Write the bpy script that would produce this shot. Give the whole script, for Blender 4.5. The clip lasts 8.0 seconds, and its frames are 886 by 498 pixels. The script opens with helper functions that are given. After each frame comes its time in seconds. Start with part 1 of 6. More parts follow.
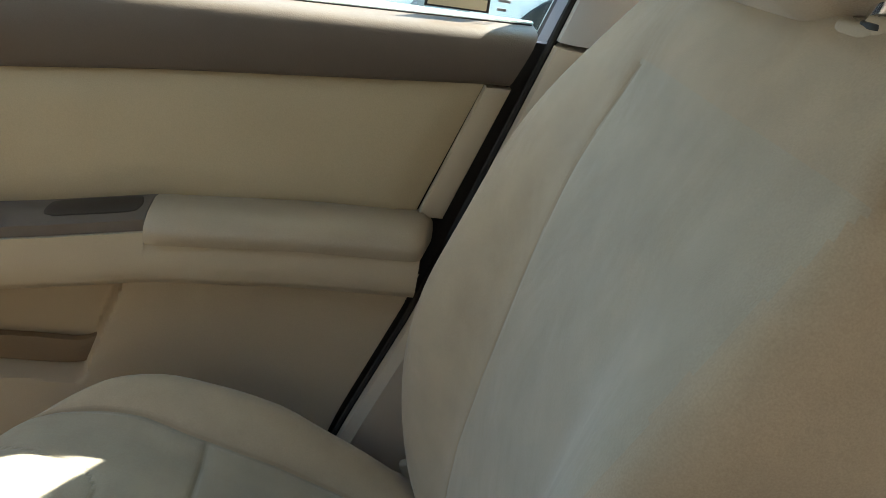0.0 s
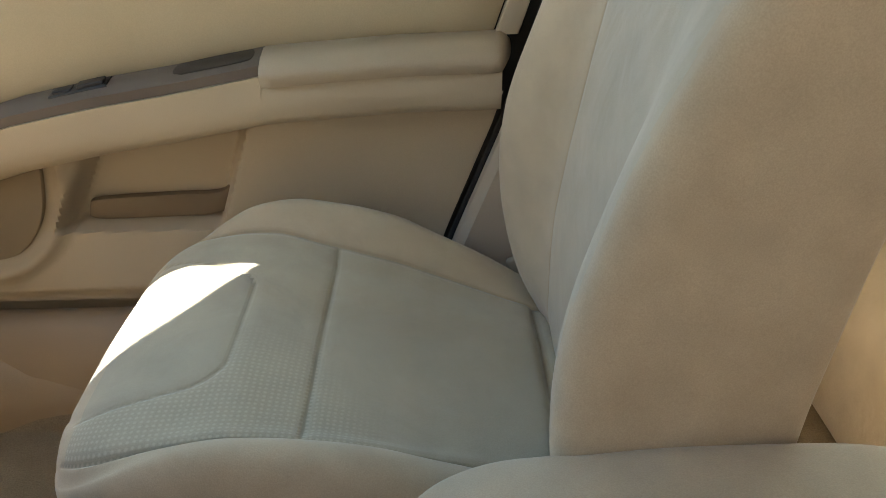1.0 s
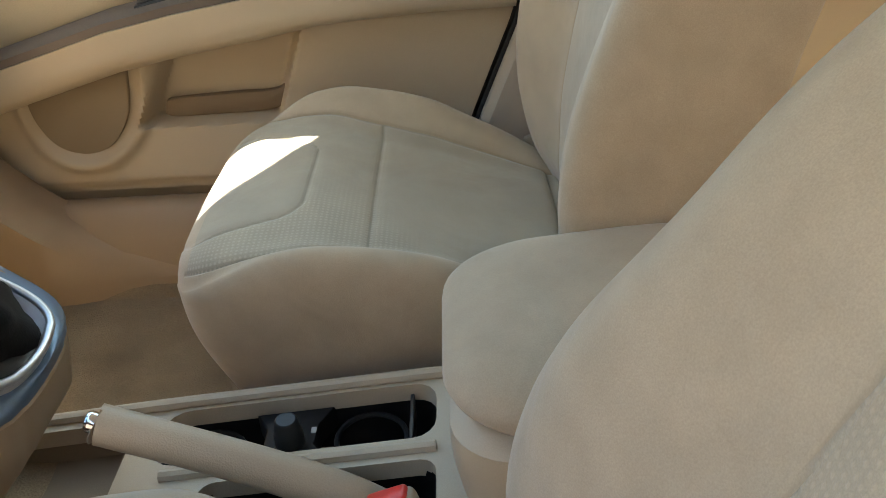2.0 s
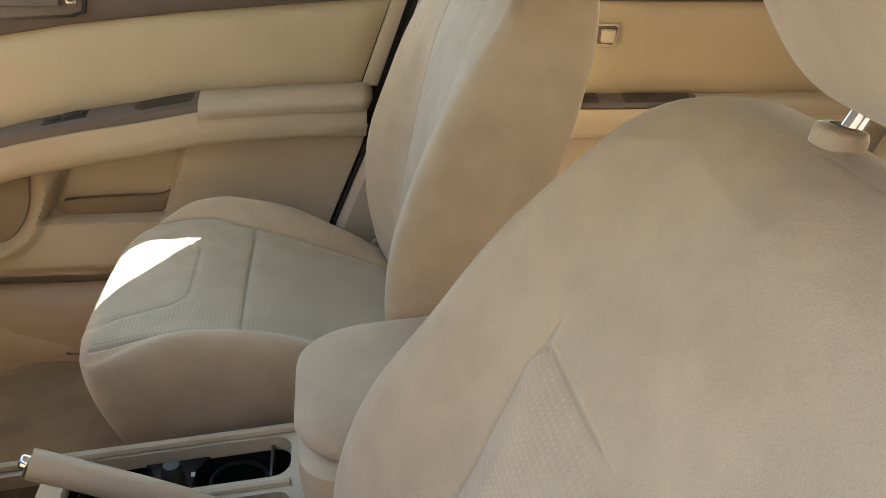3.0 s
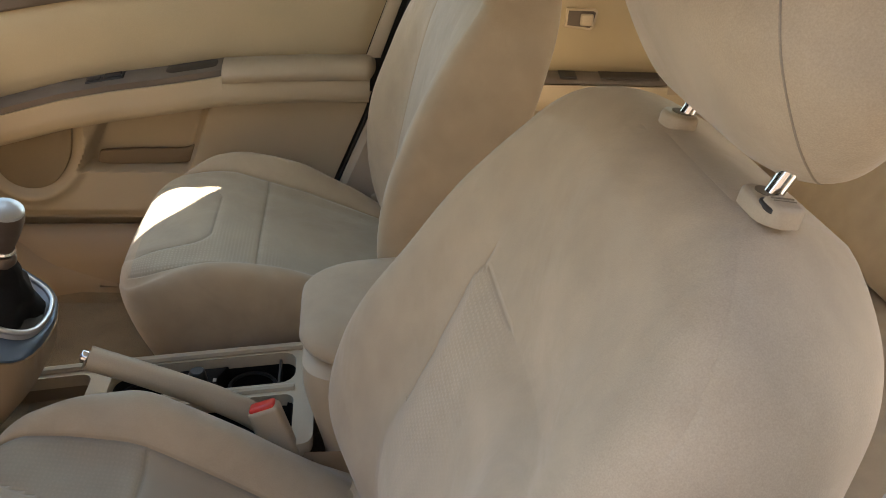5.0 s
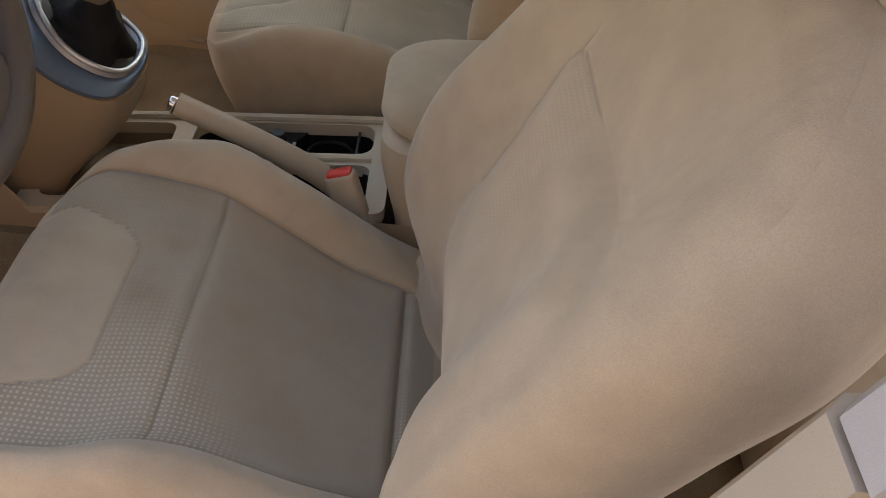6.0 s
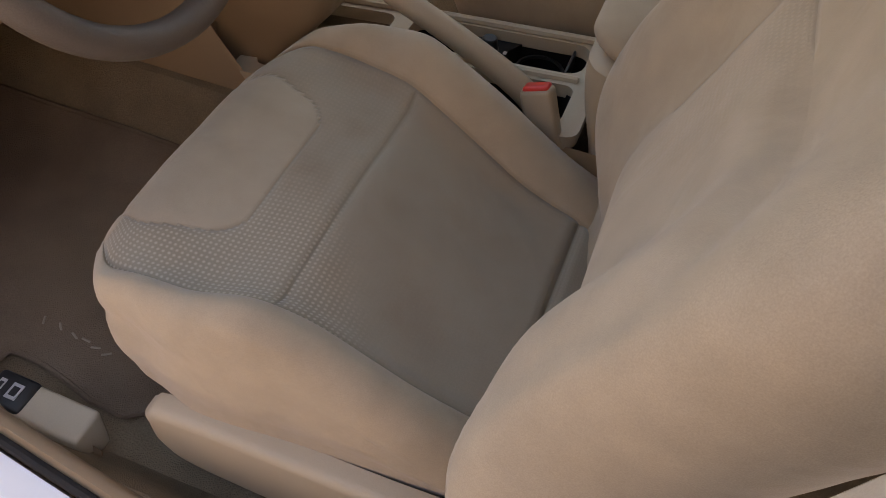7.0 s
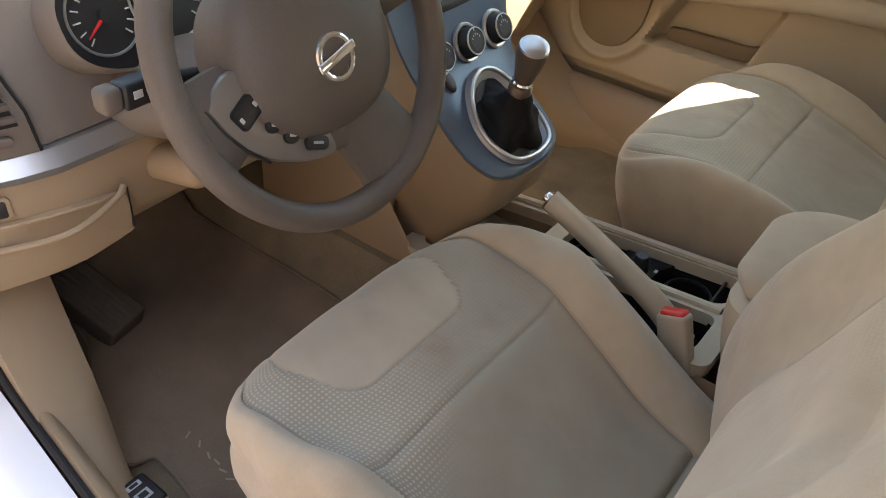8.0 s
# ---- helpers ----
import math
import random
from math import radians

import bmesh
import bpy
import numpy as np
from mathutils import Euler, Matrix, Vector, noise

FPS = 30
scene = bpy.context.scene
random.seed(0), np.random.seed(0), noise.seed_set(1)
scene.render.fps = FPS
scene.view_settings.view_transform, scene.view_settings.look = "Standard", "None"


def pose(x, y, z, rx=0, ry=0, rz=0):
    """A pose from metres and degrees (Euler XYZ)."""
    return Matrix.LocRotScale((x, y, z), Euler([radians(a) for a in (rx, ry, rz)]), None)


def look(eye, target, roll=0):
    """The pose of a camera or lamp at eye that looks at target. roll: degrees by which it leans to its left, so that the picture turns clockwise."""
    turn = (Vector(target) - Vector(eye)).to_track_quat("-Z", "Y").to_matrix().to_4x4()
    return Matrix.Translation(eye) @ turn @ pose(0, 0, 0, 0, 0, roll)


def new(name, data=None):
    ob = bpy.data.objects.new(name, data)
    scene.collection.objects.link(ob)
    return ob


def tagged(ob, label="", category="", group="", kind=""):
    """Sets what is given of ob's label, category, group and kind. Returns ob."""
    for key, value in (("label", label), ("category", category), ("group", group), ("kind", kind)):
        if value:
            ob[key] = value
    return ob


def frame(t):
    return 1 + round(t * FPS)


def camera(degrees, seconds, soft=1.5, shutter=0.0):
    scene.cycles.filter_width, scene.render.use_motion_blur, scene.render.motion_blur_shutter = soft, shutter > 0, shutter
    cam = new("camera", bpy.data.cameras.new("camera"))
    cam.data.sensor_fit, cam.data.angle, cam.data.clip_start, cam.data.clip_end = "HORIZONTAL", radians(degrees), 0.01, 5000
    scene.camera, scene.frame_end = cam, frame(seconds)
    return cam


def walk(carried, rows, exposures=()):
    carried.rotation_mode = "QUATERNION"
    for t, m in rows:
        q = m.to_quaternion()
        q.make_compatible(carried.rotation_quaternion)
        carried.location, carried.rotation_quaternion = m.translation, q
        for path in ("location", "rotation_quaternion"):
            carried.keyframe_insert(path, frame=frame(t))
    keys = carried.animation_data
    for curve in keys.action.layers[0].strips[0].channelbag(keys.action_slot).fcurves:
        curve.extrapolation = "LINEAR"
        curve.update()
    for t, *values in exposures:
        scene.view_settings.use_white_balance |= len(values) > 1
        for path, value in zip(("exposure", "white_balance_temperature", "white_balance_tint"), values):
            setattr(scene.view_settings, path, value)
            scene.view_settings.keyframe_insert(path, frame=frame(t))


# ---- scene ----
cam = camera(56.0, 8.0, soft=0.8)
PATH = [
    (0, (-0.03, 0.189, 0.909), (0.173, 2.03, 0.154), 8.4),
    (0.5, (-0.027, 0.123, 0.865), (0.068, 1.926, 0.005), 2.3),
    (1, (-0.038, 0.042, 0.841), (-0.038, 1.805, -0.104), -1.4),
    (1.5, (-0.055, -0.05, 0.806), (-0.128, 1.657, -0.233), -4.1),
    (1.7, (-0.056, -0.099, 0.817), (-0.144, 1.586, -0.258), -4.8),
    (2.8, (-0.045, -0.368, 0.952), (0.164, 1.409, 0.059), 2.0),
    (3, (-0.031, -0.407, 0.987), (0.233, 1.369, 0.106), 1.9),
    (3.5, (-0.035, -0.469, 1.048), (0.298, 1.318, 0.214), 1.8),
    (4, (-0.013, -0.501, 1.096), (0.332, 1.297, 0.291), 1.7),
    (4.2, (-0.006, -0.513, 1.109), (0.365, 1.281, 0.306), 2.1),
    (5.3, (-0.033, -0.623, 1.041), (0.151, 1.068, -0.011), 4.8),
    (5.5, (-0.036, -0.628, 1.038), (0.117, 1.019, -0.087), 5.7),
    (6, (-0.034, -0.607, 1.036), (0.069, 0.867, -0.312), 8.5),
    (6.5, (0.002, -0.592, 1.011), (-0.065, 0.772, -0.45), 7.6),
    (7, (0.032, -0.573, 0.992), (-0.361, 0.694, -0.505), 5.1),
    (7.5, (0.069, -0.571, 1.022), (-0.618, 0.659, -0.398), 5.5),
    (8, (0.089, -0.569, 1.054), (-0.816, 0.729, -0.17), 4.0),
]
walk(cam, [(t, look(eye, target, roll)) for t, eye, target, roll in PATH], exposures=[(0, 2.65, 6400, 1), (0.5, 2.95, 6600, 3), (1.0, 3.25, 6700, 3), (1.7, 3.45, 6800, 4), (3.0, 3.4, 7400, 9), (3.5, 3.25, 7400, 9), (4.2, 2.95, 7300, 9), (5.5, 3.0, 7900, 15), (6.5, 2.7, 8300, 20), (7.0, 2.7, 8300, 20), (7.5, 2.9, 7900, 16), (8, 3.2, 7600, 12)])

# fitted sizes and strengths
SKY, SUN = 0.12, 5.0
DRIVER_RECLINE, PASSENGER_RECLINE = 25.0, 12.5
FACE_PTS = [(-0.383, 0.432), (-0.41, 0.442), (-0.47, 0.482), (-0.525, 0.55), (-0.55, 0.61), (-0.58, 0.70)]
GEAR_TOP = (-0.406, 0.316, 0.616)
WHEEL = (-0.4853, 0.0012, 0.6931)

# ---------- world, sun, exposure ----------
TO_SUN = Vector((0.80, 0.54, 1.0)).normalized()
world = bpy.data.worlds.new("world")
scene.world = world
world.use_nodes = True
wn = world.node_tree
sky = wn.nodes.new("ShaderNodeTexSky")
sky.sky_type, sky.sun_disc = "NISHITA", False
sky.sun_elevation = math.asin(TO_SUN.z)
sky.sun_rotation = math.atan2(TO_SUN.x, TO_SUN.y)
sky.air_density, sky.dust_density = 1.0, 2.0
wn.links.new(sky.outputs["Color"], wn.nodes["Background"].inputs["Color"])
wn.nodes["Background"].inputs["Strength"].default_value = SKY
sun = new("sun", bpy.data.lights.new("sun", "SUN"))
sun.data.energy, sun.data.angle, sun.data.color = SUN, radians(0.5), (1.0, 0.95, 0.86)
sun.matrix_world = look(TO_SUN * 20, (0, 0, 0))


# ---------- materials ----------
def shader(name):
    m = bpy.data.materials.new(name)
    m.use_nodes = True
    return m, m.node_tree.nodes, m.node_tree.links, m.node_tree.nodes["Principled BSDF"]


def surface(name, color, rough=0.6, vary=0.12, scale=6.0, grain=400.0, bump=0.15, metal=0.0, spec=0.5,
            stain=None, stain_scale=3.0, stain_at=0.62, coat=0.0, sheen=0.0, depth=0.001):
    """Base colour with slow and fine variation, optional stains, and a grain relief."""
    m, n, l, b = shader(name)
    co = n.new("ShaderNodeTexCoord")
    slow, fine = n.new("ShaderNodeTexNoise"), n.new("ShaderNodeTexNoise")
    slow.inputs["Scale"].default_value, slow.inputs["Detail"].default_value = scale, 5
    fine.inputs["Scale"].default_value, fine.inputs["Detail"].default_value = grain, 3
    for t in (slow, fine):
        l.new(co.outputs["Object"], t.inputs["Vector"])
    ramp = n.new("ShaderNodeValToRGB")
    ramp.color_ramp.elements[0].position, ramp.color_ramp.elements[1].position = 0.3, 0.7
    ramp.color_ramp.elements[0].color = (*[c * (1 - vary) for c in color], 1)
    ramp.color_ramp.elements[1].color = (*[min(1, c * (1 + vary)) for c in color], 1)
    l.new(slow.outputs["Fac"], ramp.inputs["Fac"])
    mix = n.new("ShaderNodeMix")
    mix.data_type, mix.blend_type = "RGBA", "OVERLAY"
    mix.inputs[0].default_value = min(0.6, vary * 1.6)
    l.new(ramp.outputs["Color"], mix.inputs[6])
    l.new(fine.outputs["Fac"], mix.inputs[7])
    last = mix.outputs[2]
    if stain:
        blot = n.new("ShaderNodeTexNoise")
        blot.inputs["Scale"].default_value, blot.inputs["Detail"].default_value = stain_scale, 6
        l.new(co.outputs["Object"], blot.inputs["Vector"])
        r2 = n.new("ShaderNodeValToRGB")
        r2.color_ramp.elements[0].position, r2.color_ramp.elements[1].position = stain_at - 0.08, stain_at + 0.14
        l.new(blot.outputs["Fac"], r2.inputs["Fac"])
        mix2 = n.new("ShaderNodeMix")
        mix2.data_type = "RGBA"
        l.new(r2.outputs["Color"], mix2.inputs[0])
        l.new(last, mix2.inputs[6])
        mix2.inputs[7].default_value = (*stain, 1)
        last = mix2.outputs[2]
    l.new(last, b.inputs["Base Color"])
    rr = n.new("ShaderNodeMapRange")
    rr.inputs[3].default_value, rr.inputs[4].default_value = max(0.03, rough - 0.08), min(1, rough + 0.08)
    l.new(slow.outputs["Fac"], rr.inputs[0])
    l.new(rr.outputs[0], b.inputs["Roughness"])
    b.inputs["Metallic"].default_value, b.inputs["Specular IOR Level"].default_value = metal, spec
    b.inputs["Coat Weight"].default_value = coat
    b.inputs["Sheen Weight"].default_value = sheen
    if bump:
        bp = n.new("ShaderNodeBump")
        bp.inputs["Strength"].default_value, bp.inputs["Distance"].default_value = bump, depth
        l.new(fine.outputs["Fac"], bp.inputs["Height"])
        l.new(bp.outputs["Normal"], b.inputs["Normal"])
    return m


def cloth(name, color, dots=0.0, dirt=None, dirt_at=0.6):
    """Knitted seat cloth: fine knit relief, worn blotches; dots of an open weave where the mesh says so."""
    m, n, l, b = shader(name)
    co = n.new("ShaderNodeTexCoord")
    slow, mid, knit = (n.new("ShaderNodeTexNoise") for _ in range(3))
    slow.inputs["Scale"].default_value, slow.inputs["Detail"].default_value = 5.0, 6
    mid.inputs["Scale"].default_value, mid.inputs["Detail"].default_value = 22.0, 5
    knit.inputs["Scale"].default_value, knit.inputs["Detail"].default_value = 900.0, 2
    for t in (slow, mid, knit):
        l.new(co.outputs["Object"], t.inputs["Vector"])
    ramp = n.new("ShaderNodeValToRGB")
    e = ramp.color_ramp.elements
    e[0].position, e[1].position = 0.34, 0.66
    e[0].color = (*[c * 0.955 for c in color], 1)
    e[1].color = (*[min(1, c * 1.035) for c in color], 1)
    l.new(slow.outputs["Fac"], ramp.inputs["Fac"])
    mix = n.new("ShaderNodeMix")
    mix.data_type, mix.blend_type = "RGBA", "OVERLAY"
    mix.inputs[0].default_value = 0.17
    l.new(ramp.outputs["Color"], mix.inputs[6])
    l.new(mid.outputs["Fac"], mix.inputs[7])
    mk = n.new("ShaderNodeMix")
    mk.data_type, mk.blend_type = "RGBA", "OVERLAY"
    mk.inputs[0].default_value = 0.18
    l.new(mix.outputs[2], mk.inputs[6])
    l.new(knit.outputs["Fac"], mk.inputs[7])
    last = mk.outputs[2]
    if dirt:
        at = n.new("ShaderNodeAttribute")
        at.attribute_name = "soil"
        blot = n.new("ShaderNodeMath")
        blot.operation = "MULTIPLY"
        r3 = n.new("ShaderNodeValToRGB")
        r3.color_ramp.elements[0].position, r3.color_ramp.elements[1].position = 0.05, 0.62
        l.new(mid.outputs["Fac"], r3.inputs["Fac"])
        l.new(at.outputs["Fac"], blot.inputs[0])
        l.new(r3.outputs["Color"], blot.inputs[1])
        m3 = n.new("ShaderNodeMix")
        m3.data_type = "RGBA"
        l.new(blot.outputs[0], m3.inputs[0])
        l.new(last, m3.inputs[6])
        m3.inputs[7].default_value = (*dirt, 1)
        last = m3.outputs[2]
    height = knit.outputs["Fac"]
    sewn = n.new("ShaderNodeAttribute")
    sewn.attribute_name = "seam"
    line = n.new("ShaderNodeMapRange")
    line.interpolation_type = "SMOOTHSTEP"
    line.inputs[1].default_value, line.inputs[2].default_value = 0.66, 0.86
    l.new(sewn.outputs["Fac"], line.inputs[0])
    pull = n.new("ShaderNodeMapRange")
    pull.interpolation_type = "SMOOTHSTEP"
    pull.inputs[1].default_value, pull.inputs[2].default_value = 0.45, 1.0
    l.new(sewn.outputs["Fac"], pull.inputs[0])
    yarn = n.new("ShaderNodeMath")
    yarn.operation = "MULTIPLY"
    yarn.inputs[1].default_value = 0.34
    l.new(line.outputs[0], yarn.inputs[0])
    m5 = n.new("ShaderNodeMix")
    m5.data_type = "RGBA"
    l.new(yarn.outputs[0], m5.inputs[0])
    l.new(last, m5.inputs[6])
    m5.inputs[7].default_value = (*[c * 0.55 for c in color], 1)
    last = m5.outputs[2]
    if dots:
        at = n.new("ShaderNodeAttribute")
        at.attribute_name = "weave"
        uvn = n.new("ShaderNodeAttribute")
        uvn.attribute_name = "cloth_uv"
        vor = n.new("ShaderNodeTexVoronoi")
        vor.voronoi_dimensions = "2D"
        vor.inputs["Scale"].default_value = 185.0
        vor.inputs["Randomness"].default_value = 0.1
        l.new(uvn.outputs["Vector"], vor.inputs["Vector"])
        r = n.new("ShaderNodeValToRGB")
        r.color_ramp.elements[0].position, r.color_ramp.elements[1].position = 0.16, 0.36
        r.color_ramp.elements[0].color, r.color_ramp.elements[1].color = (1, 1, 1, 1), (0, 0, 0, 1)
        l.new(vor.outputs["Distance"], r.inputs["Fac"])
        mul = n.new("ShaderNodeMath")
        mul.operation = "MULTIPLY"
        l.new(r.outputs["Color"], mul.inputs[0])
        l.new(at.outputs["Fac"], mul.inputs[1])
        s = n.new("ShaderNodeMath")
        s.operation = "MULTIPLY"
        s.inputs[1].default_value = dots
        l.new(mul.outputs[0], s.inputs[0])
        m4 = n.new("ShaderNodeMix")
        m4.data_type = "RGBA"
        l.new(s.outputs[0], m4.inputs[0])
        l.new(last, m4.inputs[6])
        m4.inputs[7].default_value = (*[min(1, c * 1.65) for c in color], 1)
        last = m4.outputs[2]
        hs = n.new("ShaderNodeMath")
        hs.operation = "MULTIPLY_ADD"
        hs.inputs[1].default_value = 1.0
        l.new(mul.outputs[0], hs.inputs[0])
        l.new(knit.outputs["Fac"], hs.inputs[2])
        height = hs.outputs[0]
    l.new(last, b.inputs["Base Color"])
    b.inputs["Roughness"].default_value, b.inputs["Specular IOR Level"].default_value = 0.92, 0.25
    b.inputs["Sheen Weight"].default_value, b.inputs["Sheen Roughness"].default_value = 0.25, 0.5
    bp = n.new("ShaderNodeBump")
    bp.inputs["Strength"].default_value, bp.inputs["Distance"].default_value = 0.26, 0.0008
    l.new(height, bp.inputs["Height"])
    crease = n.new("ShaderNodeTexNoise")
    crease.inputs["Scale"].default_value, crease.inputs["Detail"].default_value = 9.0, 3
    crease.inputs["Distortion"].default_value = 0.6
    l.new(co.outputs["Object"], crease.inputs["Vector"])
    rumple = n.new("ShaderNodeBump")
    rumple.inputs["Strength"].default_value, rumple.inputs["Distance"].default_value = 0.5, 0.012
    l.new(crease.outputs["Fac"], rumple.inputs["Height"])
    tuck = n.new("ShaderNodeBump")
    tuck.invert = True
    tuck.inputs["Strength"].default_value, tuck.inputs["Distance"].default_value = 0.4, 0.004
    l.new(pull.outputs[0], tuck.inputs["Height"])
    l.new(rumple.outputs["Normal"], tuck.inputs["Normal"])
    l.new(tuck.outputs["Normal"], bp.inputs["Normal"])
    l.new(bp.outputs["Normal"], b.inputs["Normal"])
    return m


CLOTH = cloth("seat_cloth", (0.415, 0.338, 0.245))
INSERT = cloth("seat_insert_cloth", (0.35, 0.308, 0.24), dots=0.6, dirt=(0.2, 0.142, 0.094))
BACKCLOTH = cloth("backrest_cloth", (0.415, 0.34, 0.25), dots=0.17)
TONGUE = cloth("seat_tongue_cloth", (0.385, 0.323, 0.243))
PANELCLOTH = cloth("backrest_panel_cloth", (0.395, 0.345, 0.268), dots=0.2)
VINYL = surface("door_vinyl", (0.457, 0.378, 0.25), 0.5, 0.06, 5, 700, 0.25, spec=0.4)
BEIGE = surface("beige_plastic", (0.463, 0.39, 0.288), 0.48, 0.06, 4, 900, 0.22, spec=0.45)
# Deeper beige for low trim: part own tone, part shade put into the colour.
SHADEBEIGE = surface("shaded_beige_plastic", (0.31, 0.222, 0.142), 0.5, 0.06, 4, 900, 0.22, spec=0.45)
PAD = surface("armrest_vinyl", (0.39, 0.322, 0.238), 0.45, 0.06, 6, 700, 0.25, spec=0.45)
TAUPE = surface("taupe_plastic", (0.125, 0.1, 0.082), 0.5, 0.08, 5, 900, 0.3, spec=0.45)
GRILLE = surface("speaker_cloth", (0.27, 0.215, 0.15), 0.85, 0.08, 6, 1200, 0.5, spec=0.2)
PILLAR = surface("pillar_trim", (0.45, 0.38, 0.3), 0.55, 0.05, 5, 900, 0.2, spec=0.4)
GREYTRIM = surface("grey_pillar_trim", (0.43, 0.41, 0.4), 0.6, 0.05, 5, 900, 0.2, spec=0.4)
LINER = surface("headliner", (0.5, 0.47, 0.42), 0.95, 0.05, 4, 600, 0.3, spec=0.1)
CARPET = surface("carpet", (0.265, 0.202, 0.132), 0.97, 0.2, 9, 500, 1.0, spec=0.1, depth=0.004,
                 stain=(0.19, 0.14, 0.095), stain_scale=5)
MAT = surface("mat_carpet", (0.21, 0.15, 0.105), 0.97, 0.18, 7, 650, 1.0, spec=0.1, depth=0.003,
              stain=(0.25, 0.185, 0.13), stain_scale=4)
BLACK = surface("black_plastic", (0.015, 0.015, 0.016), 0.42, 0.2, 8, 700, 0.15, spec=0.5)
SKYBLOCK = surface("sky_block_grey", (0.125, 0.1, 0.082), 0.9, 0.15, 1.5, 40, 0.5, depth=0.01, spec=0.2)
RUBBER = surface("black_rubber", (0.018, 0.017, 0.017), 0.75, 0.15, 8, 500, 0.2, spec=0.35)
LEATHER = surface("wheel_leather", (0.105, 0.085, 0.072), 0.5, 0.1, 9, 650, 0.35, spec=0.45)
BOOT = surface("gear_boot_leather", (0.007, 0.0068, 0.007), 0.7, 0.2, 12, 500, 0.4, spec=0.2)
SILVER = surface("silver_paint", (0.5, 0.5, 0.5), 0.34, 0.04, 8, 900, 0.05, metal=0.85)
# Bluish silver paint, its blue deepened to hold the sky's reflection.
SKYSILVER = surface("sky_tinted_silver", (0.115, 0.165, 0.235), 0.38, 0.05, 8, 900, 0.06, metal=0.5)
CHROME = surface("chrome", (0.82, 0.82, 0.83), 0.09, 0.03, 8, 900, 0.0, metal=1.0)
BRONZE = surface("knob_bronze", (0.15, 0.11, 0.085), 0.34, 0.1, 20, 600, 0.05, metal=0.5, coat=0.3)
RED = surface("red_plastic", (0.62, 0.03, 0.02), 0.35, 0.06, 20, 800, 0.05)
REDMARK = surface("red_dial_mark", (0.6, 0.02, 0.02), 0.5, 0.05, 20, 800, 0.0)
WHITE = surface("white_car_paint", (0.8, 0.81, 0.83), 0.28, 0.02, 2, 900, 0.0, coat=0.6)
VANWHITE = surface("white_van_paint", (0.78, 0.79, 0.8), 0.33, 0.03, 1.2, 300, 0.0, coat=0.4)
LETTER = surface("grey_lettering", (0.33, 0.34, 0.37), 0.5, 0.05, 5, 300, 0.0)
LETTERTAN = surface("pale_lettering", (0.36, 0.34, 0.28), 0.5, 0.05, 5, 300, 0.0)
MARK = surface("white_marking", (0.42, 0.42, 0.42), 0.5, 0.05, 20, 800, 0.0)
LABELWHITE = surface("label_paper", (0.75, 0.68, 0.5), 0.6, 0.05, 20, 800, 0.0)
GREYPLASTIC = surface("grey_plastic", (0.28, 0.29, 0.3), 0.5, 0.08, 6, 700, 0.1)
TYRE = surface("tyre_rubber", (0.02, 0.02, 0.021), 0.8, 0.2, 10, 300, 0.4)
ASPHALT = surface("asphalt", (0.16, 0.15, 0.135), 0.93, 0.25, 1.5, 90, 0.8, depth=0.01, spec=0.2,
                  stain=(0.09, 0.085, 0.08), stain_scale=0.7)
DASHTAUPE = surface("dash_taupe_plastic", (0.165, 0.137, 0.116), 0.5, 0.08, 5, 900, 0.3, spec=0.45)
SATIN = surface("satin_silver", (0.42, 0.42, 0.43), 0.45, 0.05, 8, 900, 0.05, metal=0.5)
PLATE = surface("satin_plate", (0.24, 0.215, 0.2), 0.36, 0.05, 8, 900, 0.05, metal=0.5)
WELLBLACK = surface("well_black", (0.006, 0.006, 0.007), 0.5, 0.2, 8, 700, 0.1, spec=0.3)
# Dark taupe for the flat pull cup plates; the recess's shade is in it.
CUP = surface("cup_recess_dark", (0.05, 0.04, 0.033), 0.55, 0.1, 8, 800, 0.2, spec=0.3)
KNOBFACE = surface("knob_face", (0.035, 0.037, 0.043), 0.35, 0.1, 20, 800, 0.05)
# Brown darkened to hold the shade inside the map pocket and front tray.
SHADEBROWN = surface("shaded_recess_brown", (0.2, 0.15, 0.1), 0.6, 0.08, 6, 800, 0.25, spec=0.35)
STITCH = surface("stitched_yarn", (0.36, 0.3, 0.23), 0.9, 0.15, 30, 900, 0.3, spec=0.1)
GROOVE = surface("button_groove", (0.20, 0.165, 0.12), 0.7, 0.1, 30, 900, 0.1)
FOOTPAD = surface("footrest_rubber", (0.085, 0.064, 0.047), 0.85, 0.2, 9, 500, 0.3, spec=0.2)
THREAD = surface("seam_thread", (0.26, 0.22, 0.17), 0.8, 0.1, 30, 900, 0.2)


def glass(name, tint=(0.82, 0.91, 0.89)):
    m, n, l, b = shader(name)
    b.inputs["Base Color"].default_value = (*tint, 1)
    b.inputs["Roughness"].default_value, b.inputs["IOR"].default_value = 0.0, 1.0
    b.inputs["Transmission Weight"].default_value = 1.0
    gl, mx = n.new("ShaderNodeBsdfGlossy"), n.new("ShaderNodeMixShader")
    fr, tr = n.new("ShaderNodeFresnel"), n.new("ShaderNodeBsdfTransparent")
    tr.inputs["Color"].default_value = (*tint, 1)
    gl.inputs["Roughness"].default_value = 0.02
    fr.inputs["IOR"].default_value = 1.45
    l.new(fr.outputs[0], mx.inputs[0])
    l.new(tr.outputs[0], mx.inputs[1])
    l.new(gl.outputs[0], mx.inputs[2])
    l.new(mx.outputs[0], n["Material Output"].inputs["Surface"])
    return m


GLASS = glass("car_glass")


